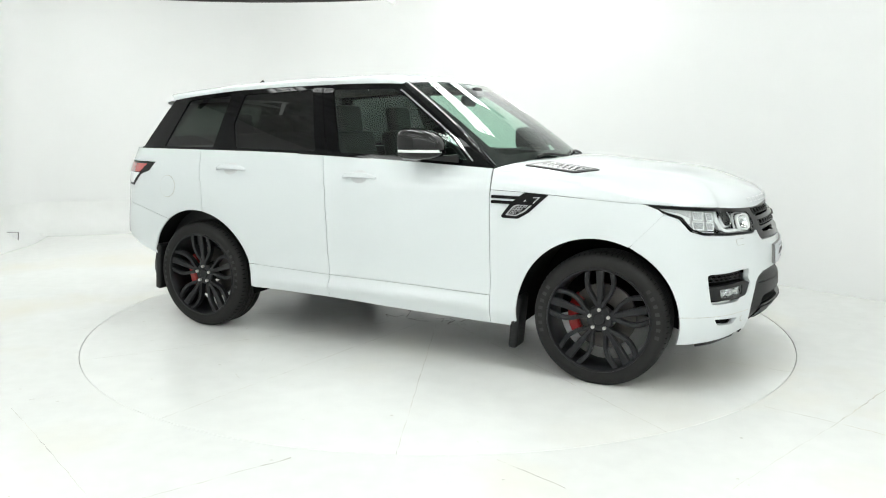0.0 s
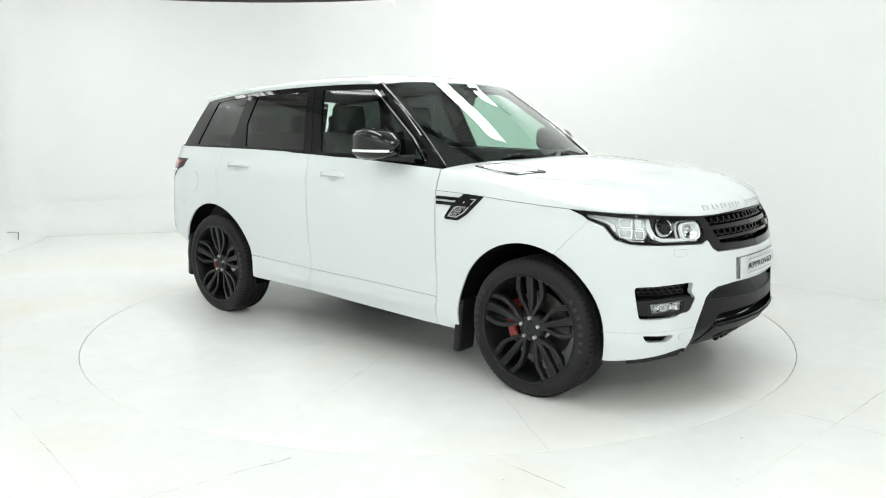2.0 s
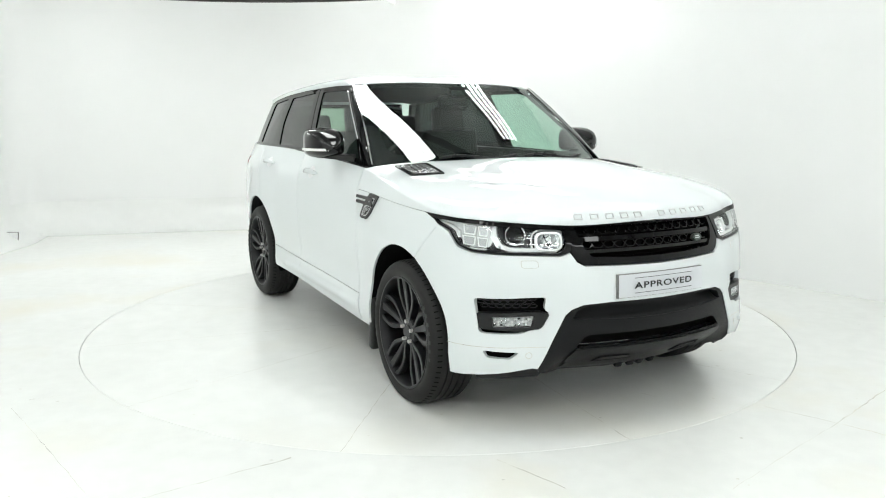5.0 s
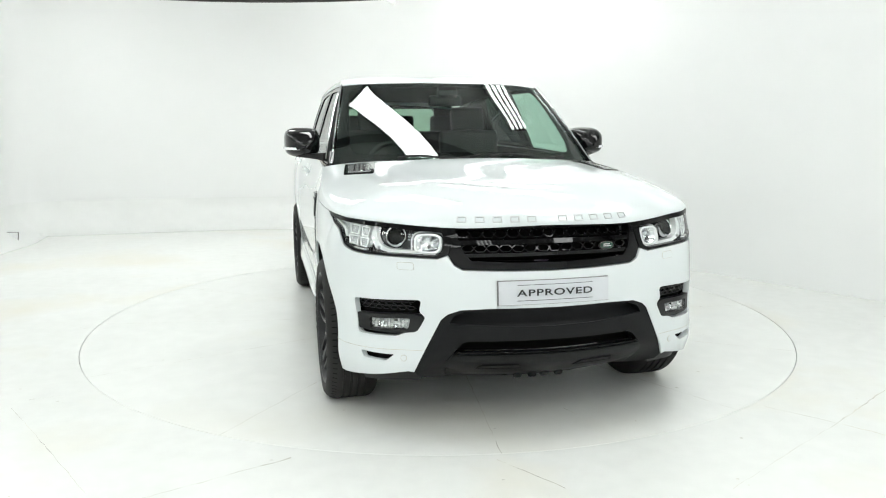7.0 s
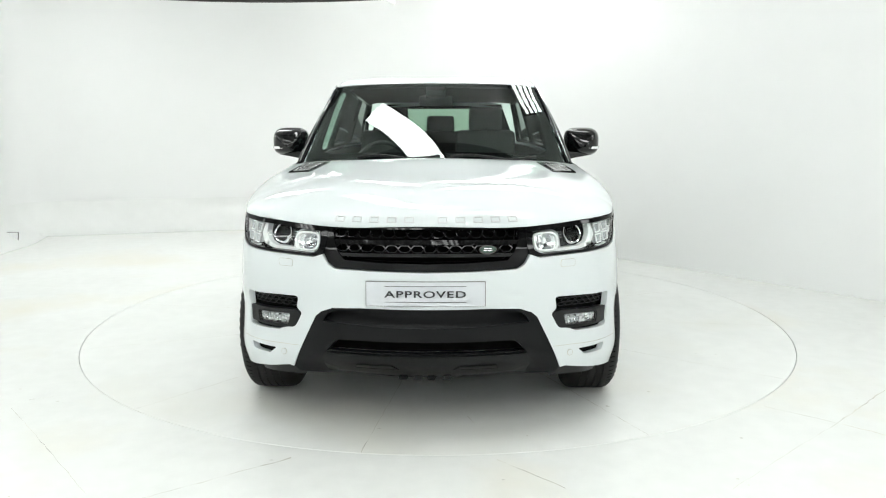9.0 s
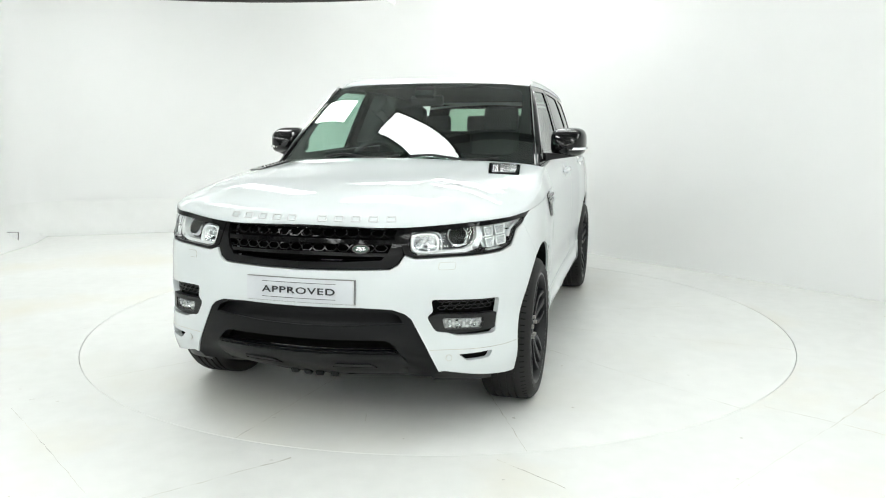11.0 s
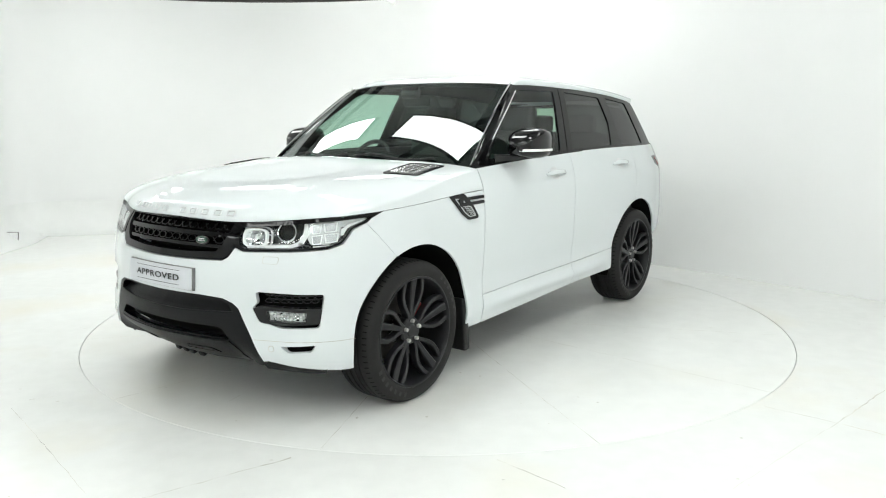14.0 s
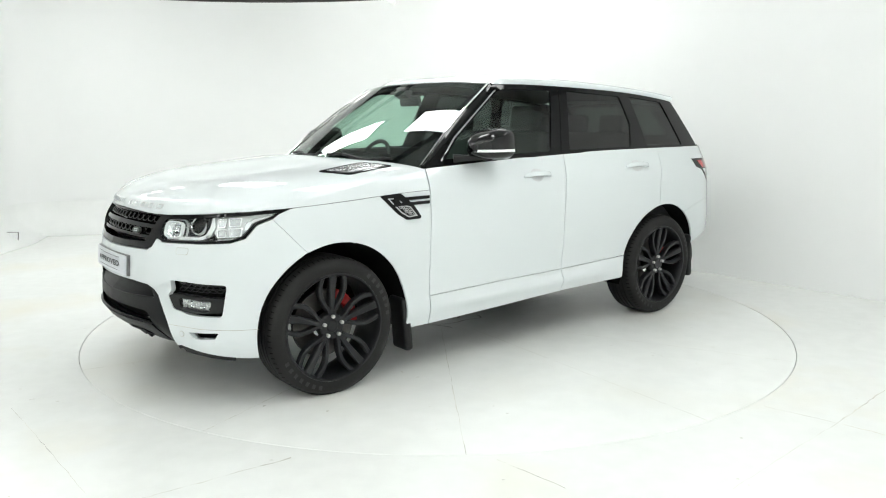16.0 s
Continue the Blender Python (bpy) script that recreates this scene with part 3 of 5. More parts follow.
def flank(side):
    def lay(a, b, out=0.0):
        return belt(a, b, out)

    def swell(a, b, out=0.0):
        taper = np.clip((a - 2.15) / 0.35, 0, 1) * np.clip((4.0 - a) / 0.3, 0, 1)
        return belt(a, b, out + 0.020 * taper * np.exp(-((b - 0.375 - 0.012 * (a - 2.2)) / 0.035)**2))
    arch_f = arch(ARCH_F, 0.27, 0.30)
    # front wing
    o = (line(EDGE, 1.30, 2.20, 12, -GAP) + [(2.205 - GAP, 1.07), (2.199 - GAP, 0.69), (2.199 - GAP, 0.268), (2.075, 0.266)]
         + [(s, z) for s, z in arch_f[::-1] if s > 1.370] + [(1.370, 0.797), (1.195, 0.981), (1.225, 1.003)])
    panel("front_wing", o, lay, PAINT, car, side=side)
    # front door
    o = (line(WAIST, 2.213, 3.435, 12, -0.006) + [(3.385, 1.05), (3.371 - GAP, 0.80), (3.371 - GAP, 0.60)] + line(SILL, 3.362 - GAP, 2.199 + GAP, 10, GAP)
         + [(2.199 + GAP, 0.69), (2.208 + GAP, 1.076)])
    door = panel("front_door", o, lay, PAINT, car, side=side)
    o = line(SILL, 2.199 + GAP, 3.362 - GAP, 10, -GAP) + line(FOOT, 3.362 - GAP, 2.199 + GAP, 10)
    panel("door_moulding", o, swell, PAINT, door, side=side, out=0.002, step=0.02)
    handle(door, side, 3.125, 1.125)
    # rear door
    rear_arch = arch(ARCH_R, 0.33, 0.30)
    o = (line(WAIST, 3.44, 4.50, 10, -0.006) + [(4.455, 1.10), (4.432, 1.02), (4.424, 0.86), (4.424, 0.839)]
         + [(s, z) for s, z in rear_arch[::-1] if s < 4.42 and z > 0.49] + line(SILL, 4.04, 3.362 + GAP, 10, GAP) + [(3.371 + GAP, 0.60), (3.371 + GAP, 0.80), (3.39, 1.05)])
    door = panel("rear_door", o, lay, PAINT, car, side=side)
    o = line(SILL, 3.362 + GAP, 4.035, 10, -GAP) + [(s, z) for s, z in rear_arch if z < 0.48 and s < 4.3][::-1] + line(FOOT, 4.0, 3.362 + GAP, 8)
    panel("door_moulding", o, swell, PAINT, door, side=side, out=0.002, step=0.02)
    handle(door, side, 4.18, 1.150)
    # rear quarter
    o = (line(WAIST, 4.505, 5.33, 8, -0.006) + [(5.36, 1.18), (4.955, 1.182), (5.0, 1.112), (5.09, 1.085), (5.19, 0.995), (5.29, 1.0), (5.30, 0.87), (5.108, 0.846), (4.772, 0.767)]
         + [(s, z) for s, z in rear_arch[::-1] if 4.428 < s < 4.765] + [(4.428, 0.8395), (4.428, 0.86), (4.436, 1.02), (4.46, 1.10)])
    panel("rear_quarter", o, lay, PAINT, car, side=side)
    # round fuel flap on the right side
    if side < 0:
        ring = [(4.775 + 0.082 * math.cos(a), 1.007 + 0.080 * math.sin(a)) for a in np.linspace(0, 2 * math.pi, 32)[:-1]]
        panel("fuel_flap_ring", ring, lay, SEAM, car, side=side, out=0.0008, depth=0.004)
        ring = [(4.775 + 0.0795 * math.cos(a), 1.007 + 0.0775 * math.sin(a)) for a in np.linspace(0, 2 * math.pi, 32)[:-1]]
        panel("fuel_flap", ring, lay, PAINT, car, side=side, out=0.0022, depth=0.004)
    # rear bumper
    o = ([(4.773, 0.7645), (5.108, 0.8435), (5.30, 0.8675), (S_TAIL, 0.8725), (S_TAIL, 0.58), (5.6, 0.60), (5.35, 0.62), (5.10, 0.53), (4.945, 0.49)]
         + [(s, z) for s, z in rear_arch if s > 4.80 and z > 0.50][::-1])
    panel("rear_bumper", round_poly(o, 0.01), lay, PAINT, car, side=side)
    o = [(5.72, 0.60), (S_TAIL, 0.60), (S_TAIL, 0.40), (5.80, 0.44)]
    panel("rear_valance", o, lay, GREYTRIM, car, side=side, out=-0.07)
    # tail lamp
    o = [(4.955, 1.178), (5.45, 1.176), (5.40, 1.0), (5.20, 0.998), (5.095, 1.088), (5.005, 1.115)]
    lamp = panel("tail_lamp", round_poly(o, 0.012), lay, GLOSS, car, side=side, depth=0.03, out=-0.001)
    o = [(5.05, 1.163), (5.42, 1.163), (5.38, 1.10), (5.12, 1.10)]
    panel("red_lens", round_poly(o, 0.01), lay, REDLENS, lamp, side=side, out=0.002)
    o = [(5.12, 1.094), (5.38, 1.094), (5.36, 1.02), (5.22, 1.012)]
    panel("clear_lens", round_poly(o, 0.01), lay, AMBER, lamp, side=side, out=0.002)
    # wing vent: black blade with two slats and a mesh grille
    o = [(1.838, 1.062), (1.985, 1.071), (2.022, 1.044), (2.075, 1.0), (2.128, 0.928), (2.115, 0.917), (2.02, 0.917), (1.955, 0.955)]
    vent = panel("wing_vent", round_poly(o, 0.008), lay, GLOSS, car, side=side, out=0.006, label="gloss black wing vent with silver mesh")
    for z0, z1 in ((1.049, 1.031), (1.019, 1.001)):
        o = [(1.93, z0 - 0.002), (2.192, z0), (2.192, z1), (1.93, z1 - 0.002)]
        panel("vent_blade", round_poly(o, 0.004), lay, GLOSS, vent, side=side, out=0.009, depth=0.012)
    frame_o = [(1.885, 1.048), (1.965, 1.045), (2.00, 1.005), (2.05, 0.992), (2.10, 0.935), (2.03, 0.932), (1.975, 0.962)]
    panel("vent_frame", round_poly(frame_o, 0.006), lay, SILVER, vent, side=side, out=0.0072, depth=0.003, holes=[round_poly([(1.90, 1.042), (1.96, 1.040), (1.995, 1.0), (2.045, 0.986), (2.085, 0.941), (2.034, 0.938), (1.983, 0.966)], 0.006)])
    for i in range(5):
        for j in range(3):
            s, z = 2.040 - 0.0185 * i + 0.0185 * j - (0.009 if i % 2 else 0), 0.950 + 0.0135 * i
            ring = [(s + 0.0098 * math.cos(a), z + 0.0085 * math.sin(a)) for a in np.linspace(0, 2 * math.pi, 7)[:-1]]
            hole = [(s + 0.0065 * math.cos(a), z + 0.0055 * math.sin(a)) for a in np.linspace(0, 2 * math.pi, 7)[:-1]]
            panel("vent_mesh", ring, lay, SILVER, vent, holes=[hole], side=side, out=0.0078, depth=0.003)
    # inner shell behind the shut lines
    o = [(1.345, 0.80), (1.42, 0.83), (1.55, 0.85), (1.70, 0.83), (1.9, 0.71), (2.04, 0.5), (2.08, 0.31), (3.97, 0.345), (3.97, 0.89), (5.25, 0.89), (5.25, 1.25), (3.4, 1.235), (2.28, 1.185), (2.215, 1.05), (1.28, 1.005), (1.175, 0.985)]
    panel("inner_shell", o, lay, PAINT, car, side=side, out=-0.013, depth=0.003, step=0.06)
    # arch liners and mud flaps
    for (s, z, r), y0 in ((ARCH_F, 0.96), (ARCH_R, 0.955)):
        rows = []
        for a in np.linspace(-0.2, math.pi + 0.2, 36):
            p = belt(s + (r + 0.002) * math.cos(a), z + (r + 0.002) * math.sin(a), -0.010)
            rows.append([(p[0], side * y, p[2]) for y in (p[1], 0.80, 0.50)])
        grid_part("arch_liner", rows, LINER, car)
        x = float(belt(s, 0.8)[0])
        rows = [[(x, side * 0.505, z), (x + (r + 0.03) * math.cos(a), side * 0.505, z + (r + 0.03) * math.sin(a))] for a in np.linspace(-0.3, math.pi + 0.3, 24)]
        grid_part("arch_wall", rows, LINER, car, depth=0.004)
    for s, z0, z1, w in ((2.070, 0.125, 0.45, 0.11), (4.945, 0.21, 0.56, 0.10)):
        bm = bmesh.new()
        p = belt(s, z1)
        box(bm, (0.055, 0.15, z1 - z0), pose(p[0] + (0.028 if s < 3 else -0.012), side * (p[1] - 0.082), (z0 + z1) / 2, 0, 5, 0), 0.022, 3)
        part("mud_flap", bm, SATIN, car, "black moulded mud flap")


def handle(door, side, s, z):
    """A pull handle over a shallow grip cup."""
    m = belt_at(s * side, z, 0.0)
    bm = bmesh.new()
    bmesh.ops.create_uvsphere(bm, u_segments=20, v_segments=10, radius=1, matrix=m @ pose(0.0, 0.0, 0.0) @ Matrix.Diagonal((0.062, 0.045, 0.004, 1)))
    part("grip_cup", bm, LETTER, door, "shallow grip cup")
    bm = bmesh.new()
    path = [(-0.125, -0.006, 0.004), (-0.10, -0.004, 0.022), (-0.05, 0, 0.032), (0.05, 0, 0.032), (0.10, -0.004, 0.024), (0.125, -0.006, 0.006)]
    sweep(bm, path, [0.016, 0.028, 0.033, 0.033, 0.028, 0.016], [0.008, 0.016, 0.018, 0.018, 0.016, 0.008], m, 0.5)
    part("door_handle", bm, PAINT, door, "white pull handle")


mirrored(flank)

# front bumper, with the openings for the fog lamps, slots and the dark lower centre
FOG = [(0.957, 0.655), (0.62, 0.664), (0.632, 0.606), (0.60, 0.585), (0.64, 0.512), (0.70, 0.506), (0.735, 0.490), (0.928, 0.488)]
SLOT = [(0.91, 0.408), (0.745, 0.402), (0.785, 0.370), (0.89, 0.374)]
LAMP = [(1.315, 1.031), (1.20, 0.985), (1.11, 0.962), (1.05, 0.897), (0.98, 0.874), (0.785, 0.862), (0.55, 0.855), (0.500, 0.872), (0.488, 0.92), (0.492, 0.988), (0.70, 0.998), (0.95, 1.014)]
GRILLE = [(0.491, 0.988), (0.488, 0.92), (0.495, 0.87), (0.468, 0.829), (0.43, 0.808), (0.2, 0.803), (0.0, 0.801)]
DARK = [(0.0, 0.630), (0.30, 0.628), (0.44, 0.621), (0.50, 0.60), (0.53, 0.575), (0.585, 0.465), (0.655, 0.318)]


def both(half):
    """A half outline that runs from the middle to the middle, with its mirror image."""
    return list(half) + [(-s, z) for s, z in half[::-1] if abs(s) > 1e-6]


def nose():
    def lay(a, b, out=0.0):
        return belt(a, b, out)
    low = [(s, z) for s, z in ((0.655, 0.318), (0.68, 0.322), (0.78, 0.303), (0.92, 0.281), (1.05, 0.264))]
    arch_f = [(s, z) for s, z in arch(ARCH_F, 0.262, 0.30) if s < 1.3675]
    half = [(0.0, 0.628)] + DARK[1:] + low[1:] + arch_f + [(1.3685, 0.7955), (1.1935, 0.980), (1.115, 0.954), (1.055, 0.889), (0.98, 0.868), (0.785, 0.857), (0.55, 0.850), (0.503, 0.866), (0.472, 0.823), (0.432, 0.802), (0.2, 0.797), (0.0, 0.795)]
    holes = []
    for k in (1, -1):
        holes += [round_poly([(k * s, z) for s, z in FOG], 0.02), round_poly([(k * s, z) for s, z in SLOT], 0.01)]
    bumper = panel("front_bumper", both(half), lay, PAINT, car, holes=holes, depth=0.03, step=0.03)
    for k in (1, -1):
        o = [(k * s, z) for s, z in ((1.10, 0.4205), (0.86, 0.4255), (0.612, 0.4285), (0.612, 0.4265), (0.86, 0.4235), (1.10, 0.4185))]
        panel("bumper_seam", o, lay, SEAM, bumper, out=0.0006, depth=0.002)
        o = round_poly([(k * s, z) for s, z in ((0.74, 0.835), (0.66, 0.835), (0.655, 0.80), (0.735, 0.80))], 0.012)
        panel("washer_edge", o, lay, SEAM, bumper, out=0.0006, depth=0.002)
        o = round_poly([(k * s, z) for s, z in ((0.738, 0.8335), (0.662, 0.8335), (0.657, 0.8015), (0.733, 0.8015))], 0.011)
        panel("washer_flap", o, lay, PAINT, bumper, out=0.0018, depth=0.002)
        m = belt_at(k * 0.70, 0.388, 0.0)
        bm = bmesh.new()
        lathe(bm, ((0.0135, 0), (0.0135, 0.0015), (0.0155, 0.0015), (0.0155, 0)), m, 24)
        part("sensor_ring", bm, SEAM, bumper)
        bm = bmesh.new()
        cyl(bm, 0.0132, 0.005, m, 20)
        part("parking_sensor", bm, PAINT, bumper)
        # fog lamp recess
        o = round_poly([(k * s, z) for s, z in FOG], 0.02)
        fog = panel("fog_lamp_recess", o, lay, LINER, car, out=-0.055, depth=0.002, label="black recess with mesh and fog lamp")
        o = round_poly([(k * s, z) for s, z in ((0.947, 0.584), (0.645, 0.594), (0.597, 0.577), (0.635, 0.502), (0.70, 0.499), (0.937, 0.510))], 0.014)
        hole = round_poly([(k * s, z) for s, z in ((0.875, 0.568), (0.672, 0.573), (0.684, 0.520), (0.865, 0.515))], 0.012)
        panel("fog_bezel", o, lay, SATIN, fog, holes=[hole], out=-0.006, depth=0.03, step=0.02)
        for i in range(3):
            for j in range(8):
                s, z = 0.675 + 0.040 * j + (0.02 if i % 2 else 0), 0.615 + 0.018 * i
                if s > 0.94:
                    continue
                ring = [(k * (s + 0.022 * math.cos(a)), z + 0.011 * math.sin(a)) for a in np.linspace(0, 2 * math.pi, 7)[:-1]]
                hole2 = [(k * (s + 0.0175 * math.cos(a)), z + 0.0075 * math.sin(a)) for a in np.linspace(0, 2 * math.pi, 7)[:-1]]
                panel("recess_mesh", ring, lay, SATIN, fog, holes=[hole2], out=-0.03, depth=0.008)
        hole = [(k * s, z) for s, z in ((0.873, 0.566), (0.674, 0.571), (0.686, 0.522), (0.863, 0.517))]
        lamp = panel("fog_lamp", hole, lay, LAMPGREY, fog, out=-0.028, depth=0.002)
        grain = random.Random(11)
        for s in np.arange(0.694, 0.864, 0.0165):
            for z in (0.530, 0.543, 0.556):
                bm = bmesh.new()
                m = belt_at(k * s, z, -0.023) @ pose(0, 0, 0, grain.uniform(-40, 40), grain.uniform(-40, 40), grain.uniform(0, 90))
                box(bm, (0.016, 0.013, 0.006), m, 0.002, 1)
                part("fog_facet", bm, (CHROME, REFLECTOR, REFLECTOR, LAMPGREY)[grain.randrange(4)], lamp)
        panel("fog_lens", hole, lay, LENS, lamp, out=-0.009, depth=0.002).visible_shadow = False
        o = [(k * s, z) for s, z in SLOT]
        panel("bumper_slot", o, lay, LINER, bumper, out=-0.04, depth=0.002)
    # dark lower centre
    half = DARK + [(0.64, 0.288), (0.52, 0.254), (0.2, 0.244), (0.0, 0.244)]
    mouth = [(0.0, 0.476), (0.405, 0.474), (0.432, 0.464), (0.475, 0.416), (0.2, 0.416), (0.0, 0.416)]
    upper = [(0.0, 0.622), (0.28, 0.620), (0.42, 0.612), (0.47, 0.592), (0.492, 0.555), (0.2, 0.542), (0.0, 0.540)]

    def tuck(a, b, out=0.0):
        k = np.clip((0.66 - np.abs(a)) / 0.16, 0, 1)
        return belt(a, b, out - 0.13 * k * np.clip((0.415 - np.asarray(b, float)) / 0.14, 0, 1.2)**1.3)
    lower = panel("lower_bumper", both(half), tuck, GREYTRIM, car, holes=[both(mouth), both(upper)], out=-0.004, depth=0.06, label="dark grey textured lower bumper")
    panel("lower_intake", both(mouth), lay, LINER, lower, out=-0.07, depth=0.002)
    hollow = curve((0.525, 0.545, 0.56, 0.58, 0.605, 0.635), (-0.007, -0.010, -0.026, -0.044, -0.052, -0.046))
    panel("upper_hollow", both([(0.0, 0.632), (0.30, 0.630), (0.43, 0.622), (0.485, 0.598), (0.508, 0.548), (0.2, 0.530), (0.0, 0.528)]), lambda a, b, out=0.0: belt(a, b, out + hollow(b)), GREYTRIM, lower, depth=0.002, step=0.016, label="hollow dark grey upper face")
    panel("intake_bar", both([(0.0, 0.424), (0.455, 0.424), (0.465, 0.416), (0.2, 0.416), (0.0, 0.416)]), lay, GLOSS, lower, out=-0.004, depth=0.02)
    skid = [(0.0, 0.410), (0.475, 0.410), (0.505, 0.372), (0.525, 0.278), (0.2, 0.256), (0.0, 0.256)]
    panel("skid_plate", both(skid), tuck, GREYTRIM, lower, out=0.004, depth=0.012)
    for k in (1, -1):
        o = round_poly([(k * s, z) for s, z in ((0.34, 0.350), (0.16, 0.350), (0.13, 0.318), (0.37, 0.318))], 0.012)
        hole = round_poly([(k * s, z) for s, z in ((0.335, 0.344), (0.165, 0.344), (0.14, 0.323), (0.36, 0.323))], 0.01)
        panel("skid_scoop", o, tuck, GREYTRIM, lower, holes=[hole], out=0.012, depth=0.01, step=0.02)
        panel("skid_recess", hole, tuck, SATIN, lower, out=0.006, depth=0.002)
        o = [(k * s, z) for s, z in ((0.60, 0.318), (0.98, 0.276), (0.97, 0.236), (0.64, 0.258))]
        panel("undertray", o, lay, SATIN, lower, out=-0.05, depth=0.012)
    for s in (-0.13, -0.05, 0.03, 0.11):
        bm = bmesh.new()
        box(bm, (0.042, 0.030, 0.03), belt_at(s, 0.257, -0.150), 0.009)
        part("undertray_tab", bm, GREYTRIM, lower)


nose()


def headlamp(k):
    def lay(a, b, out=0.0):
        return belt(a, b, out)

    def o(pts, r=0.01):
        return round_poly([(k * s, z) for s, z in pts], r)
    lamp = panel("headlamp", o(LAMP), lay, LAMPDARK, car, out=-0.075, depth=0.002, label="clear glass headlamp with chrome rings", step=0.03)
    panel("lamp_rim", o(LAMP), lay, GLOSS, lamp, holes=[o([(1.235, 1.012), (1.19, 0.994), (1.105, 0.970), (1.045, 0.905), (0.98, 0.884), (0.785, 0.873), (0.56, 0.866), (0.528, 0.882), (0.520, 0.92), (0.53, 0.968), (0.70, 0.978), (0.95, 0.998)])], out=-0.001, depth=0.075, step=0.03)
    # outer reflector with blocks of light pipe
    panel("side_reflector", o([(1.225, 1.008), (1.19, 0.996), (1.105, 0.973), (1.045, 0.908), (0.99, 0.888), (0.90, 0.890), (0.875, 0.93), (0.89, 0.992), (1.0, 1.0)]), lay, REFLECTOR, lamp, out=-0.035, depth=0.01, step=0.03)
    for s0, s1 in ((0.905, 0.962), (0.968, 1.045)):
        for z in (0.984, 0.934):
            dz = 0.10 * (s0 - 0.905)
            cell = [(s1, z + 0.004 + dz), (s0, z + dz), (s0 + 0.004, z - 0.044 + dz), (s1 - 0.010, z - 0.040 + dz)]
            mid = np.mean(cell, 0)
            hole = [tuple(mid + (np.array(p) - mid) * (0.80, 0.78)) for p in cell]
            panel("light_block", o(cell, 0.004), lay, AMBER, lamp, holes=[o(hole, 0.003)], out=-0.020, depth=0.006)
            panel("light_cell", o(hole, 0.003), lay, LAMPGREY, lamp, out=-0.025, depth=0.002)
    panel("side_pipe", o([(1.215, 1.003), (1.11, 0.984), (1.06, 0.962), (1.052, 0.93), (1.066, 0.93), (1.09, 0.962), (1.14, 0.978), (1.215, 0.994)], 0.004), lay, AMBER, lamp, out=-0.018, depth=0.02)
    panel("lower_pipe", o([(1.03, 0.896), (0.98, 0.886), (0.91, 0.884), (0.91, 0.876), (0.98, 0.878), (1.036, 0.888)], 0.003), lay, AMBER, lamp, out=-0.015, depth=0.02)
    # bright strip that runs under the projector and up its outer side
    panel("light_strip", o([(0.885, 0.99), (0.865, 0.99), (0.860, 0.945), (0.83, 0.905), (0.78, 0.888), (0.56, 0.880), (0.56, 0.868), (0.79, 0.874), (0.86, 0.892), (0.895, 0.94)], 0.006), lay, AMBER, lamp, out=-0.022, depth=0.03, step=0.02)
    # projector
    m = belt_at(k * 0.755, 0.940, -0.045)
    bm = bmesh.new()
    lathe(bm, ((0.042, -0.02), (0.044, 0.018), (0.048, 0.020), (0.050, 0.016), (0.048, -0.02)), m, 36)
    part("projector_ring", bm, CHROME, lamp)
    bm = bmesh.new()
    bmesh.ops.create_uvsphere(bm, u_segments=28, v_segments=14, radius=0.041, matrix=m @ pose(0, 0, -0.012) @ Matrix.Diagonal((1, 1, 0.7, 1)))
    part("projector_lens", bm, GLOSS, lamp)
    # inner lamp, a rounded square in a bright ring
    m = belt_at(k * 0.600, 0.915, -0.03)

    def squircle(a, b, z):
        return [m @ Vector((a * abs(math.cos(t))**0.6 * (1 if math.cos(t) >= 0 else -1), b * abs(math.sin(t))**0.6 * (1 if math.sin(t) >= 0 else -1), z)) for t in np.linspace(0, 2 * math.pi, 33)[:-1]]
    rows = [squircle(0.052, 0.036, 0.0), squircle(0.055, 0.038, 0.014), squircle(0.065, 0.046, 0.014), squircle(0.068, 0.048, 0.0)]
    grid_part("lamp_ring", rows, AMBER, lamp, closed=True)
    rows = [squircle(0.052, 0.036, 0.002), squircle(0.03, 0.024, -0.02), squircle(0.010, 0.008, -0.028), squircle(0.0005, 0.0005, -0.03)]
    grid_part("lamp_bowl", rows, CHROME, lamp, closed=True)
    rows = [squircle(0.074, 0.054, -0.012), squircle(0.077, 0.057, -0.004), squircle(0.082, 0.061, -0.004), squircle(0.084, 0.063, -0.014)]
    grid_part("outer_ring", rows, REFLECTOR, lamp, closed=True)
    for x, y, mat in ((-0.022, 0.010, LAMPGREY), (0.004, -0.012, LAMPDARK), (0.026, 0.008, LAMPGREY), (0.0, 0.016, CHROME), (-0.026, -0.014, CHROME)):
        bm = bmesh.new()
        box(bm, (0.018, 0.014, 0.012), m @ pose(x, y, -0.010, 20, -15, 30), 0.003)
        part("lamp_blade", bm, mat, lamp)
    for i in range(3):
        bm = bmesh.new()
        box(bm, (0.05, 0.006, 0.03), belt_at(k * 0.675, 0.925 + i * 0.012, -0.05), 0.002)
        part("lamp_fin", bm, SILVER, lamp)
    panel("lens", o([(1.24, 1.014), (1.19, 0.992), (1.105, 0.968), (1.045, 0.903), (0.98, 0.882), (0.785, 0.871), (0.55, 0.864), (0.526, 0.882), (0.518, 0.92), (0.528, 0.970), (0.70, 0.980), (0.95, 1.0)]), lay, LENS, lamp, out=-0.004, depth=0.002, step=0.03).visible_shadow = False


mirrored(headlamp)


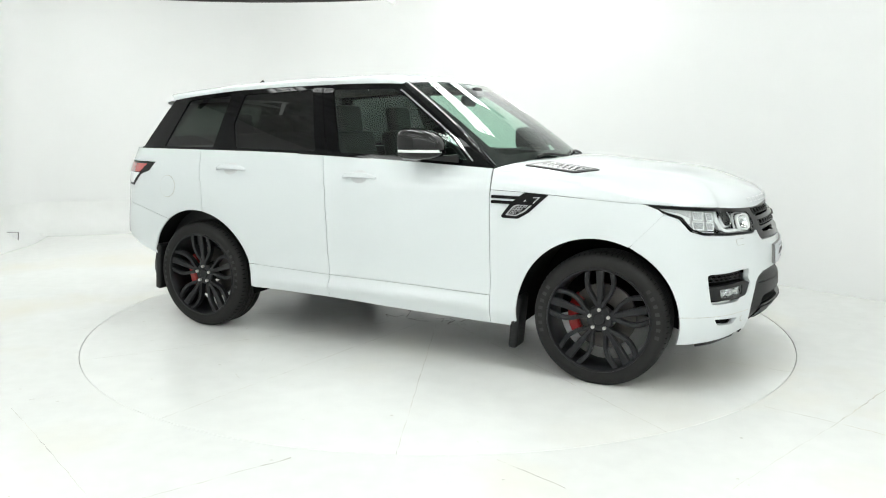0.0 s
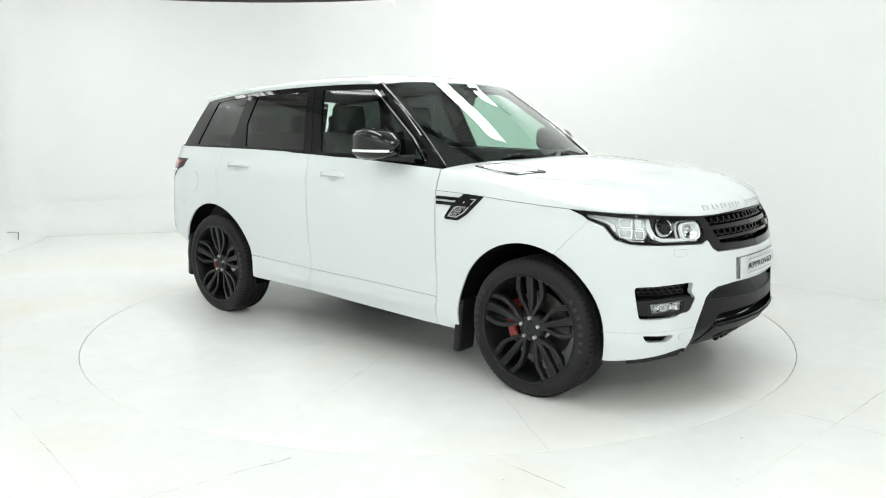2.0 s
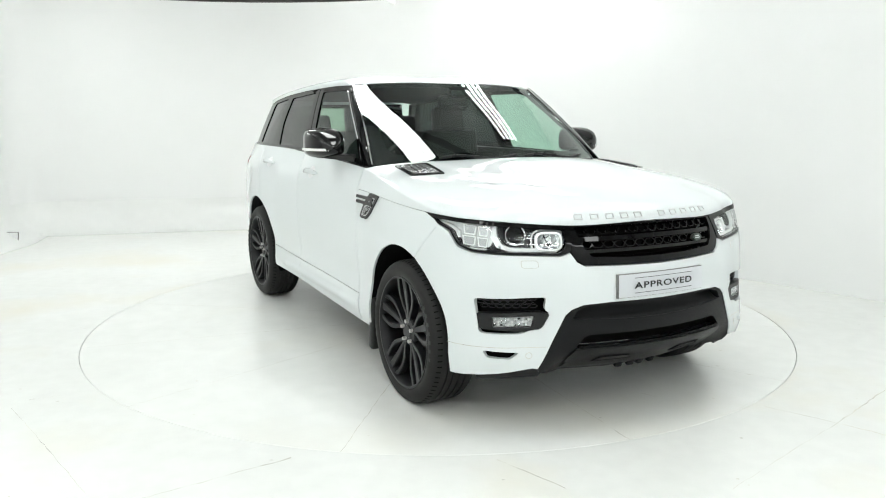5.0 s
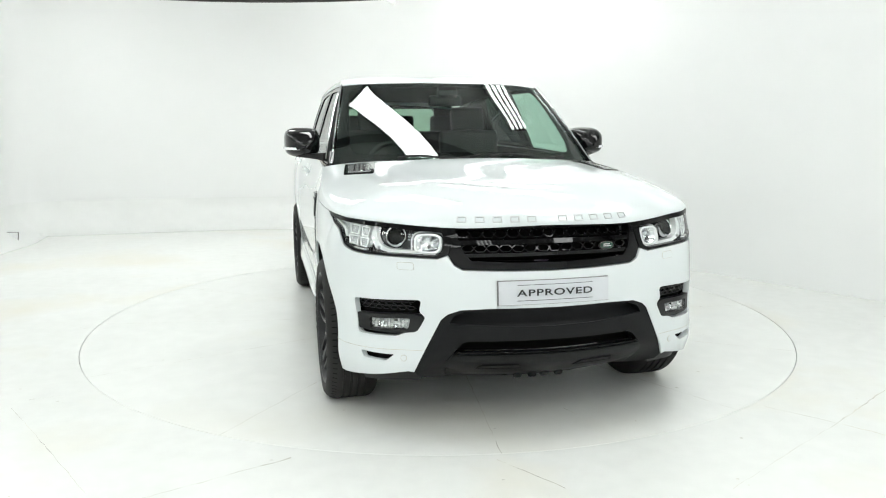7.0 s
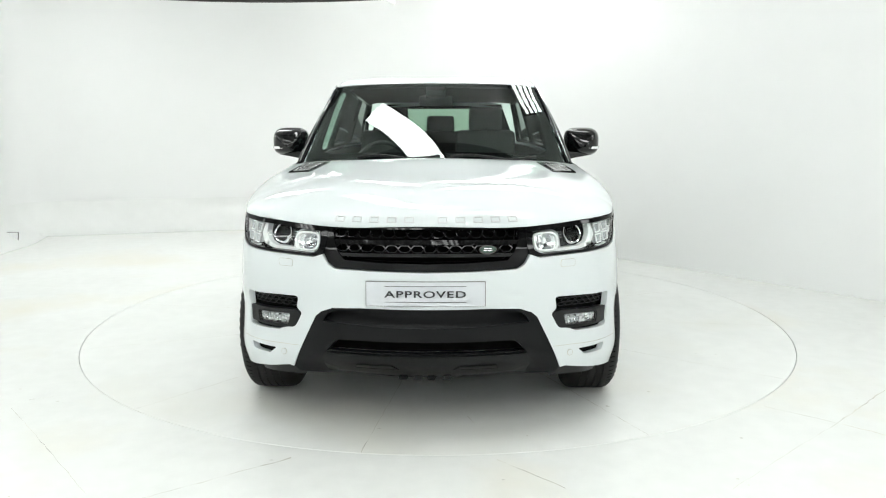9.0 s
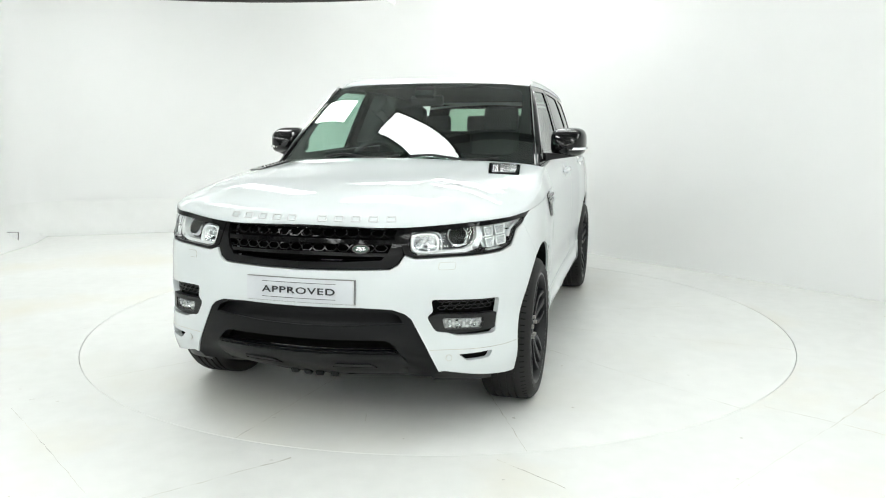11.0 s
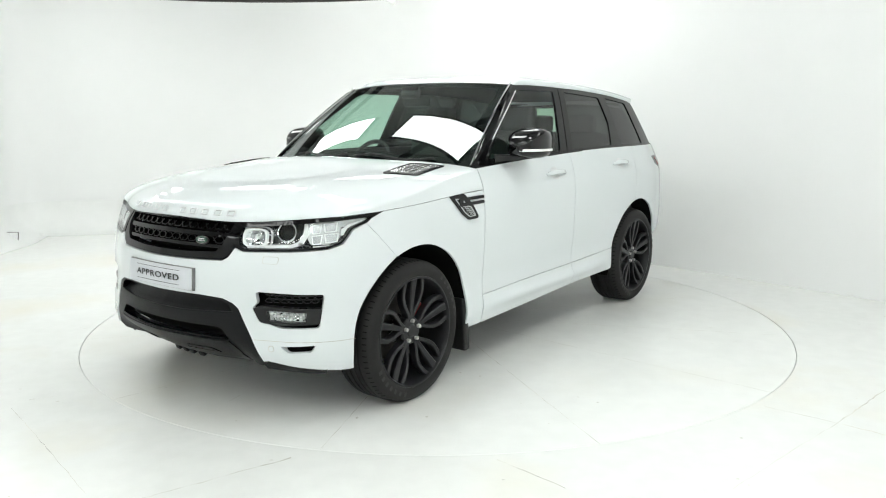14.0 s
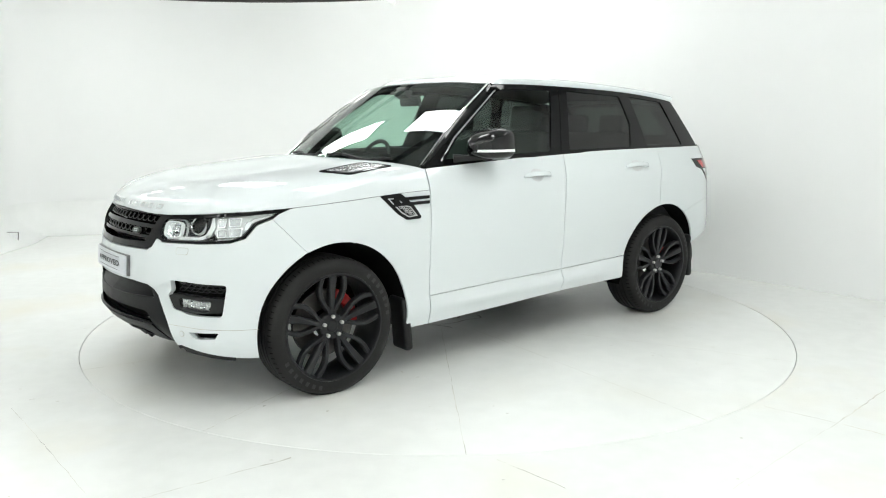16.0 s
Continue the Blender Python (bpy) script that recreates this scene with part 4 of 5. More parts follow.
def grille():
    def lay(a, b, out=0.0):
        return belt(a, b, out)
    half = [(0.0, 0.991)] + [(0.3, 0.990)] + GRILLE
    inner = [(0.0, 0.984), (0.3, 0.983), (0.466, 0.980), (0.45, 0.93), (0.425, 0.88), (0.39, 0.845), (0.2, 0.836), (0.0, 0.834)]
    g = panel("grille", both(half), lay, GLOSS, car, holes=[both(inner)], out=-0.004, depth=0.05, step=0.03, label="gloss black grille with hexagon mesh")
    panel("grille_back", both(inner), lay, LINER, g, out=-0.07, depth=0.002)
    panel("grille_bar", both([(0.0, 0.939), (0.455, 0.934), (0.448, 0.914), (0.0, 0.918)]), lay, GLOSS, g, out=-0.012, depth=0.03)
    panel("grille_bar", both([(0.0, 0.880), (0.424, 0.876), (0.41, 0.860), (0.0, 0.864)]), lay, GLOSS, g, out=-0.012, depth=0.03)
    for z in (0.961, 0.898):
        w = 0.43 if z > 0.93 else 0.41
        for s in np.arange(-w, w + 0.01, 0.0615):
            ring = [(s + 0.036 * math.cos(a), z + 0.0195 * math.sin(a)) for a in np.linspace(0, 2 * math.pi, 7)[:-1]]
            hole = [(s + 0.029 * math.cos(a), z + 0.0145 * math.sin(a)) for a in np.linspace(0, 2 * math.pi, 7)[:-1]]
            panel("grille_mesh", ring, lay, GLOSS, g, holes=[hole], out=-0.02, depth=0.016)
    m = belt_at(0.295, 0.893, -0.010)
    for nm, a, b, z, mat in (("badge_rim", 0.040, 0.020, 0.010, STEEL), ("badge", 0.037, 0.017, 0.012, BADGE)):
        bm = bmesh.new()
        cyl(bm, 1, 0.012, m @ pose(0, 0, z - 0.006) @ Matrix.Diagonal((a, b, 1, 1)), 32)
        part(nm, bm, mat, g, "dark green oval badge" if nm == "badge" else "")
    for y, w in ((0.005, 0.036), (-0.004, 0.042)):
        bm = bmesh.new()
        box(bm, (w, 0.005, 0.002), m @ pose(0, y, 0.0125))
        part("badge_bar", bm, SILVER, g)


grille()


def number_plate():
    m = belt_at(0.0, 0.703, 0.012)
    m.translation.x -= 0.002
    rows = []
    for z in (-0.0545, 0.0545):
        rows.append([m @ Vector((y, z, -0.22 * y * y)) for y in np.linspace(-0.27, 0.27, 15)])
    plate = grid_part("number_plate", rows, PLATE, car, "silver display plate with black lettering", depth=0.004)
    rows = [[m @ Vector((y, z, -0.008 - 0.22 * y * y)) for y in np.linspace(-0.2735, 0.2735, 15)] for z in (-0.0575, 0.0575)]
    grid_part("plate_holder", rows, PLATERIM, plate, "dark rim round the plate", depth=0.014)
    for z in (0.036, -0.036):
        rows = [[m @ Vector((y, z + dz, 0.0032 - 0.22 * y * y)) for y in np.linspace(-0.185, 0.185, 15)] for dz in (-0.0012, 0.0012)]
        grid_part("plate_line", rows, INK, plate)
    cu = bpy.data.curves.new("lettering", "FONT")
    cu.body, cu.size, cu.align_x, cu.align_y, cu.space_character, cu.extrude = "APPROVED", 0.058, "CENTER", "CENTER", 1.12, 0.0004
    cu.offset = 0.0010
    ob = new("lettering", cu)
    me = bpy.data.meshes.new_from_object(ob.evaluated_get(bpy.context.evaluated_depsgraph_get()))
    bpy.data.objects.remove(ob)
    co = np.array([v.co for v in me.vertices])
    w, mid, tall = co[:, 0].max() - co[:, 0].min(), (co[:, 1].max() + co[:, 1].min()) / 2, co[:, 1].max() - co[:, 1].min()
    for v in me.vertices:
        x = v.co.x * 0.37 / w
        v.co = m @ Vector((x, (v.co.y - mid) * 0.031 / tall, 0.0042 - 0.22 * x * x + v.co.z))
    link("lettering", me, INK, plate, "black capital lettering", 30)


number_plate()


# bonnet: rows run from its edge on the wings and nose up to its spine
SPINE = curve((0.80, 1.0, 1.3, 1.6, 1.85, 2.0, 2.1), (1.262, 1.256, 1.236, 1.198, 1.150, 1.110, 1.07))


SHOULDER = curve((0.0, 0.9, 1.2, 1.5, 1.8, 2.05, 2.21), (0.0005, 0.0005, 0.012, 0.045, 0.080, 0.104, 0.117))


def bonnet_raw(e, q):
    """The lofted sheet before it is faired."""
    e, q = np.broadcast_arrays(np.asarray(e, float), np.asarray(q, float))
    a = np.abs(e)
    low = EDGE(a) + 0.001
    high = low + SHOULDER(a)
    cut = 0.16
    edge = belt(e, np.where(q < cut, low + (high - low) * q / cut, high))
    q = np.clip((q - cut) / (1 - cut), 0, 1)
    back = np.clip(a / 2.205, 0, 1)
    xs = 1.98 + (1.015 - 1.98) * back**1.15
    rise = (1 - (1 - q)**2.3)**(1 / (1.9 - 0.5 * back))
    x = edge[..., 0] * (1 - q) + xs * q + 0.22 * back**5 * q * (1 - q)
    y = edge[..., 1] * (1 - q)
    z = edge[..., 2] + (SPINE(xs) - edge[..., 2]) * rise
    return np.stack([x, y, z], -1)


def bonnet_terms(x, y):
    return np.stack([(x - 1.6)**i * y**(2 * j) for i in range(5) for j in range(4) if i + j < 6], -1)


_b = bonnet_raw(np.linspace(0.0, 2.2, 120)[:, None], np.linspace(0.17, 1, 60)[None, :]).reshape(-1, 3)
_w = 1 + 4 * (np.abs(_b[:, 1]) > 0.62)
FAIR = np.linalg.lstsq(bonnet_terms(_b[:, 0], _b[:, 1]) * _w[:, None], _b[:, 2] * _w, rcond=None)[0]


def bonnet_point(e, q, out=0.0):
    """A point of the bonnet: the loft, faired to one smooth crown away from its edge, with a raised middle."""
    p = bonnet_raw(e, q)
    x, y, z = p[..., 0], p[..., 1], p[..., 2]
    w = np.clip((np.broadcast_to(q, x.shape) - 0.16) / 0.42, 0, 1)
    w = w * w * (3 - 2 * w)
    z = z + (bonnet_terms(x, y) @ FAIR - z) * w
    crease = 1 / (1 + np.exp((np.abs(y) - 0.62 + 0.13 * (x - 1.0)) / 0.012))
    return np.stack([x, y, z + 0.004 * crease * np.clip((2.12 - x) / 0.3, 0, 1) + out], -1)


es = np.concatenate([-np.linspace(0, 2.203, 90)[::-1], np.linspace(0, 2.203, 90)[1:]])
qs = np.concatenate([np.linspace(0, 0.16, 9)[:-1], 0.16 + 0.84 * (1 - np.cos(np.linspace(0, 1, 40) * math.pi / 2))])
bonnet = grid_part("bonnet", bonnet_point(es[:, None], qs[None, :]), PAINT, car, "white clamshell bonnet", depth=0.0, smooth=60)
weld = bmesh.new()
weld.from_mesh(bonnet.data)
bmesh.ops.remove_doubles(weld, verts=weld.verts, dist=0.0002)
weld.to_mesh(bonnet.data)
weld.free()



BONNET_GRID = bonnet_point(np.linspace(0.8, 2.2, 220)[:, None], np.linspace(0.16, 0.9, 160)[None, :]).reshape(-1, 3)


def bonnet_vent(side):
    """A black louvred vent near the bonnet's rear corner."""
    c = [(1.28, 0.842), (1.40, 0.69), (1.06, 0.625), (0.955, 0.795)]
    near = BONNET_GRID[(abs(BONNET_GRID[:, 0] - 1.18) < 0.26) & (abs(BONNET_GRID[:, 1] - 0.735) < 0.14)]

    def terms(a, b):
        a, b = np.asarray(a, float) - 1.18, np.asarray(b, float) - 0.735
        return np.stack([a**0, a, b, a * a, a * b, b * b], -1)
    crown = np.linalg.lstsq(terms(near[:, 0], near[:, 1]), near[:, 2], rcond=None)[0]

    def lay(a, b, out=0.0):
        return np.stack([a, b, terms(a, b) @ crown + out], -1)
    v = panel("bonnet_vent", round_poly(c, 0.02), lay, GLOSS, bonnet, side=side, out=0.006, depth=0.02, step=0.05, label="gloss black bonnet vent with a silver mesh")
    mid = np.mean(c, 0)
    inner = [mid + (np.array(p) - mid) * (0.80, 0.74) for p in c]
    panel("vent_mesh", round_poly(inner, 0.012), lay, SILVER, v, side=side, out=0.008, depth=0.003, step=0.05)
    # black hexagons laid on the sheet paint the shade in its mesh holes
    along = np.array([-0.333, -0.056]) * 0.105
    across = np.array([-0.12, 0.152]) * 0.17
    for i in range(7):
        for j in range(3):
            p = mid + along * (i - 3 + (0.25 if j % 2 else -0.25)) + across * (j - 1)
            o = [tuple(p + 0.21 * (along * math.cos(a) + 1.1 * across * math.sin(a))) for a in np.linspace(0, 2 * math.pi, 7)[:-1]]
            panel("mesh_hole_shade", o, lay, LINER, v, side=side, out=0.0092, depth=0.002)


mirrored(bonnet_vent)


def bonnet_letters():
    """Ten raised silver shapes along the bonnet's front."""
    places = list(np.linspace(-0.445, -0.085, 5)) + list(np.linspace(0.085, 0.445, 5))
    for s in places:
        qq = np.linspace(0.162, 0.36, 400)
        q0 = float(qq[np.abs(bonnet_point(s, qq)[:, 2] - 1.026).argmin()])
        p = Vector(bonnet_point(s, q0))
        e1 = Vector(bonnet_point(s + 0.01, q0) - bonnet_point(s - 0.01, q0)).normalized()
        up = Vector(bonnet_point(s, q0 + 0.006) - bonnet_point(s, q0 - 0.0015)).normalized()
        n = e1.cross(up).normalized()
        m = Matrix((e1, n.cross(e1), n)).transposed().to_4x4()
        m.translation = p
        bm = bmesh.new()
        for x, y, w, h in ((0, 0.013, 0.046, 0.0055), (0, -0.013, 0.046, 0.0055), (-0.020, 0, 0.006, 0.03), (0.020, 0, 0.006, 0.03)):
            box(bm, (w, h, 0.005), m @ pose(x, y, 0.002), 0.001, 1)
        part("bonnet_emblem", bm, LETTER, bonnet, "raised silver outline shape")


bonnet_letters()


# ---- windscreen, roof and cabin ----
def screen_point(a, b, out=0.0):
    """a: -1 right to 1 left; b: 0 foot to 1 top."""
    a, b = np.broadcast_arrays(np.asarray(a, float), np.asarray(b, float))
    foot = np.stack([1.02 - 0.235 * a**2, 0.868 * a, 1.236 - 0.030 * a**2], -1)
    top = np.stack([0.245 - 0.125 * a**2, 0.716 * a, 1.738 - 0.022 * a**4], -1)
    p = foot + (top - foot) * b[..., None]
    bow = 0.018 * np.sin(np.pi * b)
    return p + np.stack([0.55 * (bow + out), 0 * a, 0.83 * (bow + out)], -1)


aa, bb = np.linspace(-1, 1, 41), np.linspace(-0.03, 1, 24)
screen = grid_part("windscreen", screen_point(aa[:, None], bb[None, :]), SCREEN, car, "green-tinted laminated windscreen", smooth=80)
screen.visible_shadow = False
border = [(-1, -0.03), (1, -0.03), (1, 1), (-1, 1)]
hole = round_poly([(-0.87, 0.10), (0.87, 0.10), (0.93, 0.95), (-0.93, 0.95)], 0.12, 8)
panel("screen_border", border, lambda a, b, out=0.0: screen_point(a, b, out), GLOSS, screen, holes=[hole], out=-0.004, depth=0.004, step=0.05)

ROOF = curve((-2.32, -2.1, -1.8, -1.4, -1.0, -0.5, -0.1, 0.10, 0.27), (1.650, 1.683, 1.715, 1.748, 1.772, 1.791, 1.793, 1.786, 1.772))
RAIL = curve((-2.32, -2.1, -1.87, -1.67, -1.34, -1.03, -0.53, -0.19, 0.05, 0.20), (1.595, 1.615, 1.640, 1.662, 1.691, 1.707, 1.721, 1.725, 1.720, 1.712))


def roof_point(t, a, out=0.0):
    """t: 0 front to 1 rear; a: -1 right to 1 left."""
    t, a = np.broadcast_arrays(np.asarray(t, float), np.asarray(a, float))
    f = np.sin(np.abs(a) * math.pi / 2)**0.92
    x0 = 0.241 - 0.125 * f**2
    x = x0 + (-2.04 + 0.14 * a**2 - x0) * t
    y = (cabin(x, RAIL(x))[..., 1] + 0.004) * f * np.sign(a)
    crown = np.clip(1 - np.abs(a)**3.2, 0, 1)**0.55
    w = np.clip(t / 0.07, 0, 1)
    w = w * w * (3 - 2 * w)
    z = (1.741 - 0.022 * f**4) * (1 - w) + (RAIL(x) + (ROOF(x) - RAIL(x)) * crown) * w
    return np.stack([x, y, z + out], -1)


ta = np.linspace(0, 1, 60)
ra = np.sin(np.linspace(-1, 1, 49) * math.pi / 2)
roof = grid_part("roof", roof_point(ta[:, None], ra[None, :]), PAINT, car, "white roof", smooth=60)
o = [(-1.55, -0.44), (-0.45, -0.48), (-0.45, 0.48), (-1.55, 0.44)]


def on_roof(x, y, out=0.0):
    y = np.asarray(y, float)
    side = cabin(x, RAIL(x))[..., 1] + 0.004
    a = np.arcsin(np.clip(np.abs(y) / side, 0, 1)**(1 / 0.92)) * 2 / math.pi
    crown = np.clip(1 - a**3.2, 0, 1)**0.55
    return np.stack([x, y, RAIL(x) + (ROOF(x) - RAIL(x)) * crown + out], -1)


panel("roof_glass", round_poly(o, 0.06), on_roof, GLOSS, roof, out=0.002, depth=0.004, step=0.08, label="dark glass roof pane")
bm = bmesh.new()
sweep(bm, [(-1.86, 0, 0.0), (-1.82, 0, 0.024), (-1.78, 0, 0.040), (-1.72, 0, 0.0)], [0.012, 0.03, 0.035, 0.02], [0.02, 0.05, 0.065, 0.02], pose(0.17, 0.0, float(on_roof(np.array(-1.62), np.array(0.0))[2]) + 0.008), 0.6)
part("roof_antenna", bm, SATIN, roof, "small black roof antenna")
# spoiler and closing tail
rows = [[(-2.0 + 0.07 * (y / 0.6)**2, y, 1.690 - 0.045 * (y / 0.6)**2), (-2.14 + 0.06 * (y / 0.6)**2, y * 0.97, 1.672 - 0.045 * (y / 0.6)**2), (-2.14 + 0.06 * (y / 0.6)**2, y * 0.97, 1.652 - 0.045 * (y / 0.6)**2), (-1.98 + 0.07 * (y / 0.6)**2, y, 1.635 - 0.045 * (y / 0.6)**2)] for y in np.linspace(-0.60, 0.60, 17)]
grid_part("roof_spoiler", rows, PAINT, car, "white roof spoiler", closed=True)
def tail_point(y, z, out=0.0):
    """The sloping rear of the cabin."""
    t = (1.65 - z) / 0.375
    w = 0.60 + 0.14 * t
    return np.stack([-2.0 - 0.27 * t + 0.12 * (y / w)**2 - out, y, z], -1)


o = [(-0.585, 1.64), (0.585, 1.64), (0.74, 1.275), (-0.74, 1.275)]
pane = round_poly([(-0.42, 1.60), (0.42, 1.60), (0.50, 1.36), (-0.50, 1.36)], 0.04)
tail_frame = panel("rear_window_frame", o, tail_point, GLOSS, car, holes=[pane], step=0.06, depth=0.02)
tail_glass = panel("rear_window", pane, tail_point, glass("rear_window_glass", (0.42, 0.55, 0.45), 1.45), tail_frame, out=-0.006, depth=0.002, step=0.06, label="tinted rear window")
tail_glass.visible_shadow = False
o = [(5.34, 1.279), (S_TAIL, 1.279), (S_TAIL, 0.875), (5.31, 0.875), (5.31, 0.995), (5.40, 1.0), (5.44, 1.178), (5.365, 1.185)]
for k in (1, -1):
    panel("tailgate", o, lambda a, b, out=0.0: belt(a, b, out), PAINT, car, side=k)


def cabin_side(side):
    def lay(a, b, out=0.0):
        return cabin(a, b, out)

    def top(x):
        return float(RAIL(x))

    def waist(x):
        return float(WAIST(s_at(x)))
    # black frame of the whole side
    xs = np.linspace(0.79, -2.16, 24)
    o = [(x, waist(x) - 0.002) for x in xs] + [(-1.89, 1.637)] + [(x, top(x) - 0.002) for x in np.linspace(-1.80, 0.10, 20)] + [(0.45, 1.462), (0.62, 1.336)]
    front = [(0.63, 1.248), (-0.31, 1.272), (-0.44, 1.690), (0.02, 1.688), (0.085, 1.666), (0.305, 1.516), (0.50, 1.378)]
    rear = [(-0.50, 1.278), (-1.20, 1.290), (-1.25, 1.46), (-1.195, 1.665), (-0.605, 1.692)]
    quarter = [(-1.41, 1.291), (-1.92, 1.292), (-1.73, 1.630), (-1.32, 1.664)]
    frame_ob = panel("window_frame", o, lay, GLOSS, car, holes=[round_poly(h, 0.015) for h in (front, rear, quarter)], side=side, out=0.0, depth=0.02, label="gloss black window frames and pillars")
    for nm, h, mat in (("front_window", front, CLEAR), ("rear_window_pane", rear, PRIVACY), ("quarter_window", quarter, PRIVACY)):
        p = panel(nm, h, lay, mat, frame_ob, side=side, out=-0.007, depth=0.002, step=0.06)
        p.visible_shadow = False
    # shut lines and trim
    o = [(x, waist(x) + 0.004) for x in xs] + [(x, waist(x) - 0.010) for x in xs[::-1]]
    panel("waist_trim", o, lay, GLOSS, frame_ob, side=side, out=0.010, depth=0.02)
    panel("pillar_joint", [(-0.528, 1.715), (-0.532, 1.715), (-0.412, 1.27), (-0.408, 1.27)], lay, LINER, frame_ob, side=side, out=0.0015, depth=0.002)
    # front pillar, with a chrome strip painting its bright reflection between screen and door
    rows = []
    for b in np.linspace(0.0, 1.0, 14):
        p = screen_point(side * 0.985, b, 0.004)
        z = p[2]
        x = 0.80 + (0.10 - 0.80) * (z - 1.206) / (1.714 - 1.206)
        q = cabin(x, z, 0.004) * np.array([1, side, 1])
        c = (p + q) / 2 + np.array([0.006, side * 0.006, 0.004])
        rows.append([p, c, q])
    grid_part("front_pillar", rows, DEEPGLOSS, frame_ob, depth=0.01)
    rows = []
    for b in np.linspace(0.0, 1.0, 14):
        p = screen_point(side * 0.992, b, 0.012)
        rows.append([p + np.array([-0.006, side * 0.007, 0]), p + np.array([0.0, side * 0.009, 0.007]), p + np.array([0.009, side * 0.004, 0.003])])
    grid_part("pillar_glint", rows, CHROME, frame_ob, depth=0.003)
    # chrome line in place of the lights' reflection on the rounded black frame
    edge = np.array([(0.665, 1.243), (0.535, 1.378), (0.34, 1.516), (0.12, 1.666), (0.09, 1.682)])
    o = [tuple(p) for p in edge] + [tuple(p + np.array([-0.008, -0.005])) for p in edge[::-1]]
    panel("window_glint", o, lay, CHROME, frame_ob, side=side, out=0.004, depth=0.006, label="thin chrome line painting a reflection along the black window frame")


mirrored(cabin_side)


def wing_mirror(side):
    """A mirror on a foot at the front corner of the door window."""
    m = pose(0.378, side * 1.012, 1.340) @ Matrix.Diagonal((1.03, 1.24, 1.12, 1))
    rings = []
    for x, w, h, dz in ((-0.105, 0.070, 0.064, 0.0), (-0.108, 0.084, 0.076, 0.0), (-0.09, 0.093, 0.083, 0.0), (-0.03, 0.095, 0.085, 0.0), (0.03, 0.090, 0.080, -0.003), (0.08, 0.080, 0.068, -0.008), (0.12, 0.060, 0.048, -0.016), (0.142, 0.034, 0.026, -0.022), (0.148, 0.006, 0.005, -0.024)):
        rings.append([m @ Vector((x, w * abs(math.cos(t))**0.55 * math.copysign(1, math.cos(t)), dz + h * (abs(math.sin(t))**0.6) * math.copysign(1, math.sin(t)))) for t in np.linspace(0, 2 * math.pi, 41)[:-1]])
    mir = grid_part("wing_mirror", rings, DEEPGLOSS, car, "gloss black wing mirror with clear indicator strip", closed=True, smooth=50)
    bm = bmesh.new()
    box(bm, (0.006, 0.135, 0.122), m @ pose(-0.107, 0, 0), 0.002)
    part("mirror_glass", bm, CHROME, mir)
    rows = []
    for x, y in ((-0.095, 0.094), (-0.06, 0.097), (0.0, 0.0955), (0.04, 0.090), (0.085, 0.080), (0.115, 0.064), (0.136, 0.040), (0.144, 0.02)):
        rows.append([m @ Vector((x, side * (y + 0.003), -0.034 + dz)) for dz in (-0.008, 0.006)])
    grid_part("indicator", rows, AMBER, mir, "clear indicator strip", depth=0.005)
    bm = bmesh.new()
    sweep(bm, [(0.0, side * 0.02, -0.070), (0.06, -side * 0.03, -0.074), (0.11, -side * 0.08, -0.078), (0.16, -side * 0.125, -0.080)], [0.09, 0.09, 0.08, 0.08], [0.020, 0.026, 0.032, 0.045], m, 0.5)
    part("mirror_foot", bm, SATIN, mir)


mirrored(wing_mirror)


def wiper(y0, y1):
    bm = bmesh.new()
    pts = [Vector(screen_point(a, 0.03 + 0.02 * math.sin(i), 0.012)) for i, a in enumerate(np.linspace(y0, y1, 8))]
    for p, q in zip(pts, pts[1:]):
        d = q - p
        box(bm, (d.length * 1.02, 0.016, 0.016), Matrix.Translation((p + q) / 2) @ d.to_track_quat("X", "Z").to_matrix().to_4x4(), 0.004, 1)
    part("wiper", bm, SATIN, car, "black windscreen wiper")


wiper(-0.55, 0.05)
wiper(0.12, 0.75)
# scuttle below the screen
rows = [[screen_point(a, b, -0.006) + np.array([dx, 0, dz]) for b, dx, dz in ((0.02, 0, 0), (-0.03, 0.03, -0.02), (-0.03, 0.10, -0.03))] for a in np.linspace(-1, 1, 21)]
grid_part("scuttle", rows, SATIN, car)


